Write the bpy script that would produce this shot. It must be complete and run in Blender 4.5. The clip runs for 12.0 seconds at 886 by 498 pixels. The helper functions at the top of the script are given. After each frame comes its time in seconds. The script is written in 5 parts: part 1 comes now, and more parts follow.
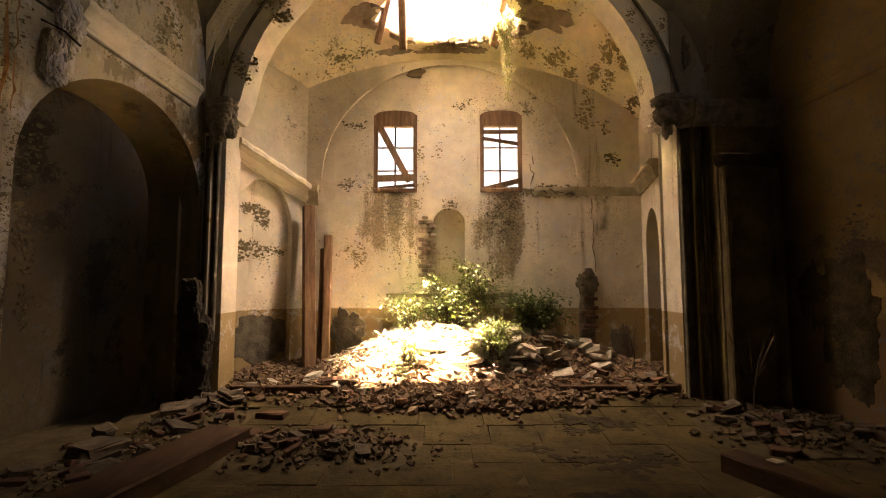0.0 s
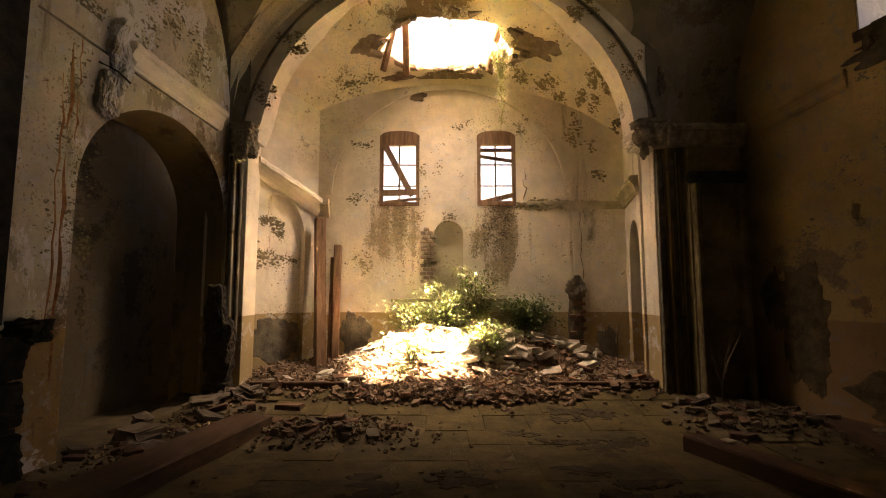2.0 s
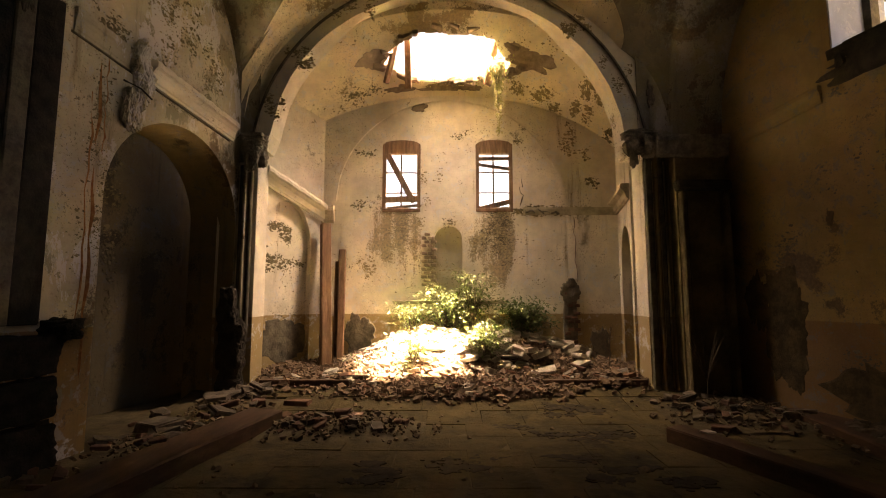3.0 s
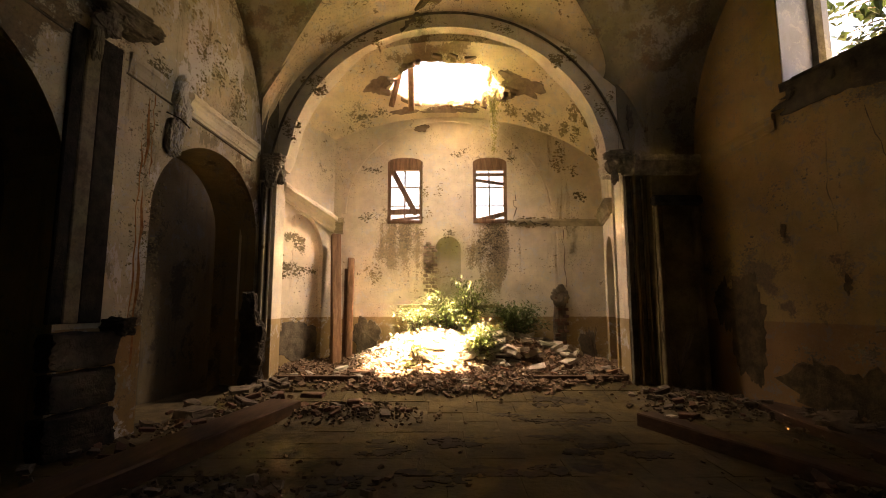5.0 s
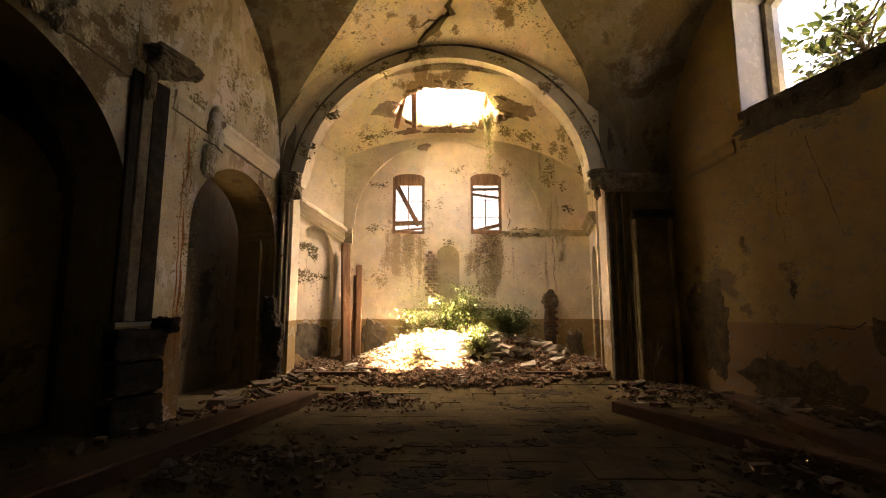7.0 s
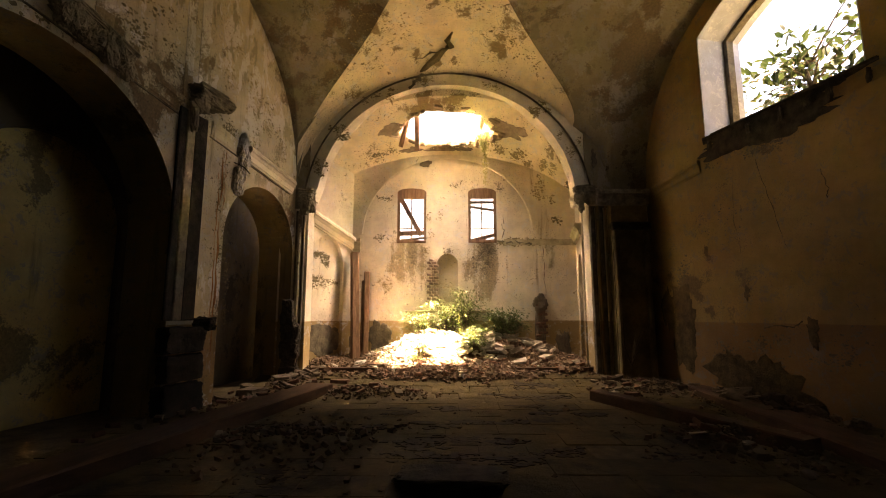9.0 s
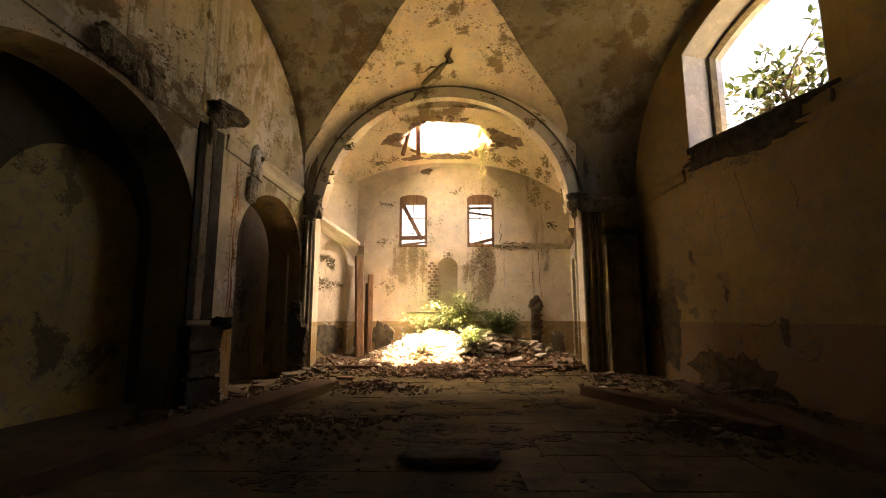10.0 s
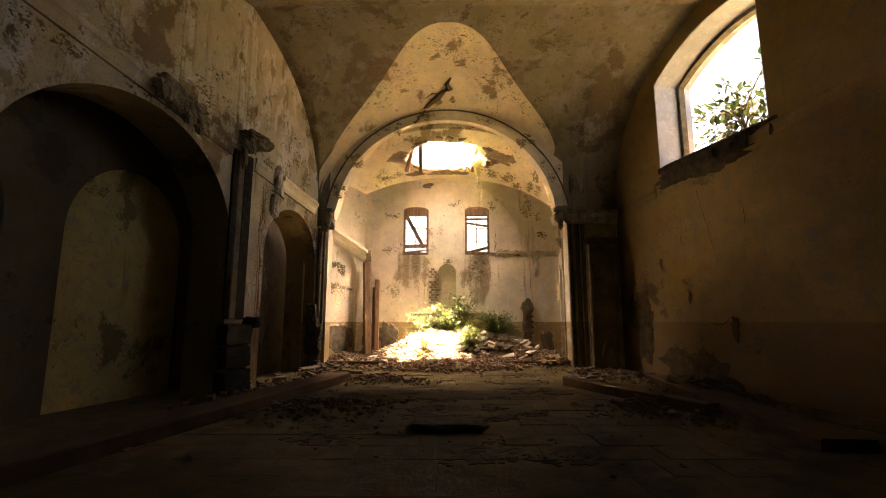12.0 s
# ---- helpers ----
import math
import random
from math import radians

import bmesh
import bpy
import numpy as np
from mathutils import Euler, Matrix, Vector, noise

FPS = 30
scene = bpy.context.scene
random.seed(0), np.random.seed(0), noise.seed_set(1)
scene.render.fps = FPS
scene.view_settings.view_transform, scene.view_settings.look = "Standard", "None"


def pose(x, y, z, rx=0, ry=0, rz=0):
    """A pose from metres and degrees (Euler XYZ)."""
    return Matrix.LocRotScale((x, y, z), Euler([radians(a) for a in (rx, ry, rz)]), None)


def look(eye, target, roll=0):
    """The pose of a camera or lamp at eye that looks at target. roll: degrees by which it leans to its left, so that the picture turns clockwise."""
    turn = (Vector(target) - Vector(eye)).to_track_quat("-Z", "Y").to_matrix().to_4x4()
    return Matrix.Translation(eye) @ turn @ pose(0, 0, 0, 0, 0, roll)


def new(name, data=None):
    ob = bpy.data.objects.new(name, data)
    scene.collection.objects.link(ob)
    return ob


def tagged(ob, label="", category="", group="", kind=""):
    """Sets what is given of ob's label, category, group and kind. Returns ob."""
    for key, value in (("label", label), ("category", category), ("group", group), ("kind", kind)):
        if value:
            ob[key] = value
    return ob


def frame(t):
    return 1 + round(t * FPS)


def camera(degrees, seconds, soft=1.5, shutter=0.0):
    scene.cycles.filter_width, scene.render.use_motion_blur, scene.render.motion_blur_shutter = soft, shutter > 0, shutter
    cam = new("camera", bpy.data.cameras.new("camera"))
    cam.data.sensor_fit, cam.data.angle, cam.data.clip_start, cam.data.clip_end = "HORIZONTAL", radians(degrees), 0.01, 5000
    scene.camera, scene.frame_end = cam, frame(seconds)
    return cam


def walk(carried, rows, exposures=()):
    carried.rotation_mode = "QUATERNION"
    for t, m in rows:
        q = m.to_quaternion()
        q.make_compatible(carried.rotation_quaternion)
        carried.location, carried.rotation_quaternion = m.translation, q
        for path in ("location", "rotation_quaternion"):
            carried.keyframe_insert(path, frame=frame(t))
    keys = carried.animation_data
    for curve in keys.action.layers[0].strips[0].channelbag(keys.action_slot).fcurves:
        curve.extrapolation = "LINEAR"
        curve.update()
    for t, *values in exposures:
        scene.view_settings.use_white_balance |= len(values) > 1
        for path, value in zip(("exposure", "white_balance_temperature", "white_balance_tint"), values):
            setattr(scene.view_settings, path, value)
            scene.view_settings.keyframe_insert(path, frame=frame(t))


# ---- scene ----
# ---- camera ----
cam = camera(88.0, 12.0, soft=1.0)
ROWS = [
    (0.0, 0.001, 0.000, 1.557, 4.39, -0.01),
    (0.5, 0.006, -0.151, 1.547, 4.66, 0.03),
    (1.0, 0.010, -0.303, 1.537, 4.93, 0.07),
    (1.5, 0.015, -0.461, 1.526, 5.19, 0.11),
    (2.0, 0.019, -0.623, 1.515, 5.44, 0.14),
    (2.5, 0.024, -0.791, 1.504, 5.68, 0.18),
    (3.0, 0.028, -0.961, 1.492, 5.91, 0.21),
    (5.0, 0.045, -1.702, 1.442, 6.78, 0.32),
    (5.5, 0.049, -1.901, 1.428, 6.98, 0.34),
    (6.0, 0.053, -2.108, 1.414, 7.17, 0.37),
    (6.5, 0.057, -2.328, 1.400, 7.36, 0.39),
    (7.0, 0.061, -2.548, 1.386, 7.54, 0.41),
    (9.0, 0.076, -3.500, 1.324, 8.17, 0.47),
    (9.5, 0.079, -3.752, 1.308, 8.31, 0.48),
    (10.0, 0.083, -4.010, 1.292, 8.44, 0.49),
    (10.5, 0.087, -4.282, 1.275, 8.57, 0.50),
    (11.0, 0.090, -4.556, 1.258, 8.69, 0.50),
    (11.5, 0.094, -4.850, 1.240, 8.80, 0.51),
    (12.0, 0.097, -5.145, 1.222, 8.90, 0.51),
]
walk(cam, [(t, pose(x, y, z, 90 + pitch, 0.07, yaw)) for t, x, y, z, pitch, yaw in ROWS], exposures=[(0.0, 4.38, 10200, 29), (12.0, 5.00, 10200, 29)])

# ---- world and sun ----
SUN_DIR = Vector((-0.50, -0.42, -5.1)).normalized()
world = bpy.data.worlds.new("sky")
scene.world = world
world.use_nodes = True
wn = world.node_tree
sky = wn.nodes.new("ShaderNodeTexSky")
sky.sky_type = "NISHITA"
sky.sun_disc = False
sky.sun_elevation = math.asin(-SUN_DIR.z)
sky.sun_rotation = math.atan2(-SUN_DIR.x, -SUN_DIR.y)
wn.nodes["Background"].inputs["Strength"].default_value = 0.045
wn.links.new(sky.outputs[0], wn.nodes["Background"].inputs["Color"])
sun = new("sun", bpy.data.lights.new("sun", "SUN"))
sun.data.energy = 5.0
sun.data.angle = radians(0.6)
sun.data.color = (1.0, 0.90, 0.74)
sun.matrix_world = look((3, 9, 30), Vector((3, 9, 30)) + SUN_DIR)

# daylight falling through the broken vault
skylight_lamp = new("skylight_lamp", bpy.data.lights.new("skylight_lamp", "AREA"))
skylight_lamp.data.shape = "RECTANGLE"
skylight_lamp.data.size, skylight_lamp.data.size_y = 2.1, 0.34
skylight_lamp.data.energy = 76.0
skylight_lamp.data.spread = radians(11)
skylight_lamp.data.color = (1.0, 0.98, 0.96)
skylight_lamp.matrix_world = pose(0.18, 6.29, 6.05, 0, 3.5, 0)

sky_lamp = new("sky_lamp", bpy.data.lights.new("sky_lamp", "AREA"))
sky_lamp.data.shape = "RECTANGLE"
sky_lamp.data.size, sky_lamp.data.size_y = 3.4, 1.5
sky_lamp.data.energy = 88.0
sky_lamp.data.spread = radians(150)
sky_lamp.data.color = (1.0, 0.98, 0.95)
sky_lamp.matrix_world = pose(0.3, 6.35, 7.30, 0, 0, 0)

# ---- materials ----


class Nodes:
    """Short hand for one node material."""

    def __init__(self, name, rough=0.9, metal=0.0):
        self.mat = bpy.data.materials.new(name)
        self.mat.use_nodes = True
        self.t = self.mat.node_tree
        self.bsdf = self.t.nodes["Principled BSDF"]
        self.bsdf.inputs["Roughness"].default_value = rough
        self.bsdf.inputs["Metallic"].default_value = metal
        self.bsdf.inputs["Specular IOR Level"].default_value = 0.25
        self.pos = self.t.nodes.new("ShaderNodeNewGeometry").outputs["Position"]

    def put(self, socket, value):
        if hasattr(value, "is_linked"):
            self.t.links.new(value, socket)
        else:
            socket.default_value = value

    def scaled(self, vec, sx, sy, sz):
        n = self.t.nodes.new("ShaderNodeMapping")
        self.put(n.inputs["Vector"], vec)
        n.inputs["Scale"].default_value = (sx, sy, sz)
        return n.outputs[0]

    def noise(self, scale, detail=6.0, rough=0.6, vec=None, distort=0.0):
        n = self.t.nodes.new("ShaderNodeTexNoise")
        self.put(n.inputs["Vector"], self.pos if vec is None else vec)
        n.inputs["Scale"].default_value = scale
        n.inputs["Detail"].default_value = detail
        n.inputs["Roughness"].default_value = rough
        n.inputs["Distortion"].default_value = distort
        return n.outputs["Fac"]

    def step(self, value, low, high, a=0.0, b=1.0):
        n = self.t.nodes.new("ShaderNodeMapRange")
        n.interpolation_type = "SMOOTHSTEP"
        self.put(n.inputs["Value"], value)
        for key, v in (("From Min", low), ("From Max", high), ("To Min", a), ("To Max", b)):
            n.inputs[key].default_value = v
        return n.outputs["Result"]

    def math(self, op, a, b=0.0, c=0.0):
        n = self.t.nodes.new("ShaderNodeMath")
        n.operation = op
        for s, v in zip(n.inputs, (a, b, c)):
            self.put(s, v)
        return n.outputs[0]

    def axis(self, which):
        n = self.t.nodes.new("ShaderNodeSeparateXYZ")
        self.put(n.inputs[0], self.pos)
        return n.outputs["XYZ".index(which)]

    def mix(self, fac, a, b):
        n = self.t.nodes.new("ShaderNodeMix")
        n.data_type = "RGBA"
        self.put(n.inputs["Factor"], fac)
        socks = [s for s in n.inputs if s.type == "RGBA"]
        self.put(socks[0], a if hasattr(a, "is_linked") else (*a, 1))
        self.put(socks[1], b if hasattr(b, "is_linked") else (*b, 1))
        return [o for o in n.outputs if o.type == "RGBA"][0]

    def random(self):
        return self.t.nodes.new("ShaderNodeObjectInfo").outputs["Random"]

    def island(self):
        return self.t.nodes.new("ShaderNodeNewGeometry").outputs["Random Per Island"]

    def done(self, color, height=None, strength=0.5, distance=0.02):
        self.put(self.bsdf.inputs["Base Color"], color if hasattr(color, "is_linked") else (*color, 1))
        if height is not None:
            b = self.t.nodes.new("ShaderNodeBump")
            b.inputs["Strength"].default_value = strength
            b.inputs["Distance"].default_value = distance
            self.put(b.inputs["Height"], height)
            self.t.links.new(b.outputs[0], self.bsdf.inputs["Normal"])
        return self.mat


def plaster(name, paint, under, grime, peel=0.60, flakes=0.66, dado=None, streak=0.55, soot=0.62, stains=(), worn=0.44, coats=0.0):
    """Old lime paint that flakes off a rough render, with run marks and mould."""
    m = Nodes(name, 0.92)
    big = m.noise(0.75, 9.0, 0.62, distort=0.3)
    mid = m.noise(3.1, 9.0, 0.68)
    fine = m.noise(26.0, 8.0, 0.7)
    runs = m.noise(1.0, 6.0, 0.65, m.scaled(m.pos, 4.2, 4.2, 0.35))
    tone = m.mix(m.step(mid, 0.25, 0.75), tuple(c * 0.82 for c in paint), tuple(min(0.9, c * 1.12) for c in paint))
    if dado:
        wobble = m.math("MULTIPLY_ADD", fine, 0.03, m.axis("Z"))
        lower = m.step(wobble, 1.205, 1.215, 1.0, 0.0)
        tone = m.mix(lower, tone, m.mix(mid, tuple(c * 0.7 for c in dado), tuple(c * 1.25 for c in dado)))
    lime = m.noise(5.5, 10.0, 0.75, distort=0.5)
    pale = m.step(m.math("MULTIPLY_ADD", fine, 0.3, lime), 0.70, 0.74, 0.0, 0.55)
    tone = m.mix(pale, tone, tuple(min(0.85, c * 1.1 + 0.05) for c in (paint[2], paint[2], paint[2])))
    tone = m.mix(m.step(runs, streak, streak + 0.16, 0.0, 0.75), tone, m.mix(mid, grime, under))
    tone = m.mix(m.step(big, soot, soot + 0.1, 0.0, 0.8), tone, grime)
    if coats:
        c1 = m.noise(1.9, 12.0, 0.70, m.scaled(m.pos, 1, 1, 0.6), 0.4)
        c2 = m.noise(2.6, 12.0, 0.74, m.scaled(m.pos, 1, 1, 0.5))
        grey = sum(paint) / 3
        tone = m.mix(m.step(c1, 0.545, 0.56, 0.0, coats), tone, (grey * 1.45, grey * 1.38, grey * 1.34))
        tone = m.mix(m.step(c2, 0.57, 0.58, 0.0, coats), tone, (grey * 0.62, grey * 0.56, grey * 0.38))
    for x, z, wx, wz, amount in stains:
        dx = m.math("DIVIDE", m.math("SUBTRACT", m.axis("X"), x), wx)
        dz = m.math("DIVIDE", m.math("SUBTRACT", m.axis("Z"), z), wz)
        r2 = m.math("ADD", m.math("MULTIPLY", dx, dx), m.math("MULTIPLY", dz, dz))
        near = m.math("MULTIPLY", m.step(r2, 0.2, 1.4, 1.0, 0.0), amount)
        grain = m.math("ADD", m.math("MULTIPLY", m.noise(38.0, 8.0, 0.75), 0.55), m.math("MULTIPLY_ADD", mid, 0.5, m.math("MULTIPLY", runs, 0.6)))
        blot = m.step(m.math("ADD", grain, m.math("MULTIPLY", near, 0.30)), 0.98, 1.02)
        tone = m.mix(m.math("MULTIPLY", blot, 0.85), tone, m.mix(m.step(fine, 0.35, 0.65), grime, under))
    lost = m.math("MAXIMUM", m.step(m.math("MULTIPLY_ADD", mid, 0.35, big), peel + 0.17, peel + 0.185),
                  m.step(m.math("MULTIPLY_ADD", fine, 0.25, mid), flakes + 0.13, flakes + 0.15))
    tone = m.mix(lost, tone, m.mix(m.step(fine, 0.3, 0.7), tuple(c * 0.6 for c in under), under))
    crumbs = m.noise(34.0, 8.0, 0.75)
    zone = m.step(big, worn, worn + 0.14)
    chips = m.math("MULTIPLY", m.step(crumbs, 0.57, 0.60), zone)
    tone = m.mix(m.math("MULTIPLY", chips, 0.8), tone, m.mix(m.step(mid, 0.4, 0.6), under, grime))
    lost = m.math("MAXIMUM", lost, chips)
    rim = m.math("SUBTRACT", m.step(m.math("MULTIPLY_ADD", mid, 0.35, big), peel + 0.135, peel + 0.165), lost)
    tone = m.mix(m.math("MULTIPLY", m.math("MAXIMUM", rim, 0.0), m.step(crumbs, 0.46, 0.52, 0.0, 0.8)), tone, grime)
    fl = m.math("MAXIMUM", m.step(m.noise(7.5, 12.0, 0.72, distort=0.6), 0.655, 0.665), m.step(m.noise(17.0, 10.0, 0.7), 0.675, 0.685))
    tone = m.mix(m.math("MULTIPLY", fl, 0.9), tone, m.mix(m.step(crumbs, 0.45, 0.55), grime, tuple(c * 0.75 for c in under)))
    lost = m.math("MAXIMUM", lost, fl)
    height = m.math("SUBTRACT", m.math("MULTIPLY_ADD", fine, 0.35, m.math("MULTIPLY", mid, 0.5)), m.math("MULTIPLY", lost, 0.6))
    return m.done(tone, height, 0.55, 0.02)


def simple(name, low, high, scale=8.0, rough=0.9, stretch=(1, 1, 1), bump=0.4, per=None, distance=0.01):
    """Two tones with grain; per 'object' or 'island' also shifts each piece."""
    m = Nodes(name, rough)
    v = m.scaled(m.pos, *stretch)
    n = m.noise(scale, 8.0, 0.65, v)
    f = m.noise(scale * 7, 6.0, 0.7, v)
    tone = m.mix(m.step(n, 0.3, 0.7), low, high)
    tone = m.mix(m.step(f, 0.5, 0.75, 0.0, 0.5), tone, tuple(c * 0.5 for c in low))
    if per == "tile":
        tone = m.mix(m.step(m.noise(0.9, 8.0, 0.7), 0.52, 0.64, 0.0, 0.75), tone, tuple(c * 0.3 for c in low))
    if per:
        r = m.island() if per == "island" else m.random()
        tone = m.mix(m.math("MULTIPLY", r, 0.3 if per == "tile" else 0.65), tone, tuple(c * 0.45 for c in low))
        tone = m.mix(m.step(r, 0.8, 1.0, 0.0, 0.15 if per == "tile" else 0.5), tone, tuple(min(0.8, c * 1.4) for c in high))
    return m.done(tone, m.math("MULTIPLY_ADD", f, 0.4, n), bump, distance)


CREAM = plaster("cream_plaster", (0.72, 0.645, 0.51), (0.40, 0.30, 0.17), (0.15, 0.125, 0.08), 0.68, 0.70, (0.36, 0.26, 0.13), 0.60, 0.62,
                ((0.92, 2.45, 0.40, 0.95, 0.85), (-0.80, 2.55, 0.55, 0.65, 0.7), (-0.35, 2.0, 0.6, 0.6, 0.5), (0.4, 2.1, 0.4, 0.6, 0.5)))
VAULT = plaster("vault_plaster", (0.76, 0.66, 0.48), (0.32, 0.235, 0.14), (0.17, 0.14, 0.09), 0.61, 0.63, None, 0.66, 0.62, (), 0.40)
# Greyer flaking paint, also darkened to hold the side webs' shade.
SHADEGREY = plaster("grimy_vault_plaster", (0.235, 0.205, 0.14), (0.17, 0.13, 0.08), (0.09, 0.075, 0.05), 0.57, 0.60, None, 0.55, 0.54, (), 0.34, 0.5)
# Paler aisle plaster; its colour makes up for light missing on the arch backs.
AISLE = plaster("aisle_plaster", (0.62, 0.47, 0.19), (0.30, 0.23, 0.10), (0.10, 0.08, 0.04), 0.60, 0.66, None, 0.58, 0.56)
NAVE = plaster("nave_plaster", (0.46, 0.40, 0.29), (0.20, 0.145, 0.085), (0.085, 0.07, 0.045), 0.60, 0.64, (0.28, 0.18, 0.08), 0.56, 0.62, (), 0.38, 0.85)
# Arch soffit plaster with the shade of the reveals in its colour.
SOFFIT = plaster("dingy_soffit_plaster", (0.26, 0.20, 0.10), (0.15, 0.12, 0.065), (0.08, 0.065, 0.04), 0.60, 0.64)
OCHRE = plaster("ochre_plaster", (0.27, 0.19, 0.083), (0.16, 0.12, 0.07), (0.10, 0.08, 0.05), 0.66, 0.72, (0.20, 0.125, 0.06), 0.62, 0.64)
LIMEWASH = plaster("flaking_limewash", (0.56, 0.52, 0.45), (0.30, 0.23, 0.14), (0.14, 0.115, 0.075), 0.55, 0.60, None, 0.52, 0.6, (), 0.34, 0.6)
RUST = simple("rust_run", (0.22, 0.09, 0.03), (0.38, 0.19, 0.08), 14.0)
STONE = simple("moulding_stone", (0.30, 0.26, 0.18), (0.52, 0.45, 0.32), 5.0)
DARKSTONE = simple("sooty_stone", (0.07, 0.06, 0.045), (0.19, 0.16, 0.11), 6.0, bump=0.8, distance=0.03)
GREYSTONE = simple("crumbling_grey_stone", (0.12, 0.10, 0.07), (0.32, 0.275, 0.20), 6.0, bump=0.9, distance=0.03)
FLAKE = simple("bare_flaked_render", (0.20, 0.16, 0.085), (0.42, 0.33, 0.19), 30.0, per="island", bump=0.6)
OLIVE = simple("mouldy_render", (0.10, 0.085, 0.045), (0.25, 0.20, 0.11), 30.0, per="island", bump=0.6)
OCHRECORE = simple("bare_wall_core", (0.045, 0.033, 0.016), (0.115, 0.082, 0.04), 6.0, bump=1.0, distance=0.04)
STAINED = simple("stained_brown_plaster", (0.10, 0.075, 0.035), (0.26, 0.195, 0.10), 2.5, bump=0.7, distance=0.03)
DIRT = simple("black_floor_dirt", (0.022, 0.015, 0.007), (0.055, 0.038, 0.018), 9.0, bump=0.8)
# Near-black tone for the pilaster strips and the unlit pier base.
NEARBLACK = simple("charred_masonry", (0.008, 0.007, 0.005), (0.028, 0.023, 0.017), 7.0, bump=0.9, distance=0.03)
BLACKISH = simple("blackened_masonry", (0.022, 0.018, 0.013), (0.075, 0.06, 0.042), 7.0, bump=0.9, distance=0.03)
WHITE = plaster("white_reveal", (0.41, 0.43, 0.50), (0.32, 0.31, 0.30), (0.27, 0.26, 0.24), 0.68, 0.72, None, 0.72, 0.7)
WOOD = simple("weathered_wood", (0.125, 0.068, 0.038), (0.25, 0.148, 0.085), 3.0, 0.75, (6, 6, 0.7), 0.5)
BEAM = simple("fallen_timber", (0.05, 0.026, 0.013), (0.10, 0.053, 0.028), 2.2, 0.8, (3, 0.7, 3), 0.5)
EARTH = simple("dusty_ground", (0.06, 0.044, 0.022), (0.13, 0.097, 0.05), 4.0, 0.95, bump=0.8, distance=0.03)
TILE = simple("stone_floor_tile", (0.058, 0.041, 0.015), (0.115, 0.081, 0.031), 2.6, 0.92, per="tile", bump=1.0, distance=0.04)
RUBBLE = simple("broken_masonry", (0.33, 0.27, 0.195), (0.64, 0.56, 0.44), 7.0, per="object", bump=0.8)
# Darker brick, masonry and grit copies; the nave's shade is in their colour.
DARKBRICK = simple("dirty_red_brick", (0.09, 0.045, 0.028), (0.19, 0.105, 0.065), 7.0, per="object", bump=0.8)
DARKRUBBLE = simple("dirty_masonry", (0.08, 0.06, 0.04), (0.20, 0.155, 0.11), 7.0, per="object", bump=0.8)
REDBRICK = simple("broken_red_brick", (0.12, 0.052, 0.028), (0.26, 0.14, 0.08), 7.0, per="object", bump=0.8)
GRAVEL = simple("small_rubble", (0.085, 0.052, 0.03), (0.25, 0.165, 0.10), 11.0, per="island", bump=0.6)
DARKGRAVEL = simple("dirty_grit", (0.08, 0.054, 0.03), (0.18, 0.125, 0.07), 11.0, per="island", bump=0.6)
DUST = simple("plaster_dust", (0.09, 0.06, 0.035), (0.20, 0.14, 0.085), 5.0, 0.95, bump=0.8, distance=0.03)
# Aisle wall and ceiling plaster, darkened in colour to stand for shade.
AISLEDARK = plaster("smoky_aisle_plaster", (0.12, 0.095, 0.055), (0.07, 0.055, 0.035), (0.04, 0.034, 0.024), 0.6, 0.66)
BRICKWORK = simple("bare_brick", (0.17, 0.12, 0.085), (0.33, 0.25, 0.185), 9.0, per="object", bump=0.7)
GRASSGROUND = simple("outer_ground", (0.10, 0.10, 0.05), (0.24, 0.21, 0.13), 0.3, 0.95)


def leafy(name, low, high):
    m = Nodes(name, 0.55)
    tone = m.mix(m.island(), low, high)
    m.put(m.bsdf.inputs["Transmission Weight"], 0.0)
    m.put(m.bsdf.inputs["Subsurface Weight"], 0.0)
    m.done(tone)
    t = m.t
    tr = t.nodes.new("ShaderNodeBsdfTranslucent")
    t.links.new(tone, tr.inputs["Color"])
    mx = t.nodes.new("ShaderNodeMixShader")
    mx.inputs[0].default_value = 0.28
    t.links.new(m.bsdf.outputs[0], mx.inputs[1])
    t.links.new(tr.outputs[0], mx.inputs[2])
    t.links.new(mx.outputs[0], t.nodes["Material Output"].inputs["Surface"])
    return m.mat


LEAF = leafy("green_leaves", (0.06, 0.085, 0.022), (0.16, 0.18, 0.055))
# Outdoor leaves coloured nearly black to stand for their backlit look.
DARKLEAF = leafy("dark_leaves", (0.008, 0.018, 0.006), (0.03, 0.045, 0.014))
PALELEAF = leafy("pale_leaves", (0.36, 0.34, 0.13), (0.62, 0.56, 0.30))
VINELEAF = leafy("creeper_leaves", (0.27, 0.26, 0.10), (0.46, 0.43, 0.20))
# Leaf green again, with shade mixed into the colour.
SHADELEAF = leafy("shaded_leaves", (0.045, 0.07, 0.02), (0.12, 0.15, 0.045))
BARK = simple("twig_bark", (0.06, 0.045, 0.03), (0.16, 0.12, 0.08), 20.0)

# ---- small builders ----


def mesh_of(bm, name, material, smooth=False):
    me = bpy.data.meshes.new(name)
    bmesh.ops.recalc_face_normals(bm, faces=bm.faces[:])
    bm.to_mesh(me)
    bm.free()
    me.materials.append(material)
    if smooth:
        for p in me.polygons:
            p.use_smooth = True
    return me


def part(name, bm, material, parent=None, label="", smooth=False):
    ob = new(name, bm if isinstance(bm, bpy.types.Mesh) else mesh_of(bm, name, material, smooth))
    if parent is not None:
        ob.parent = parent
    if label:
        ob["label"] = label
    return ob


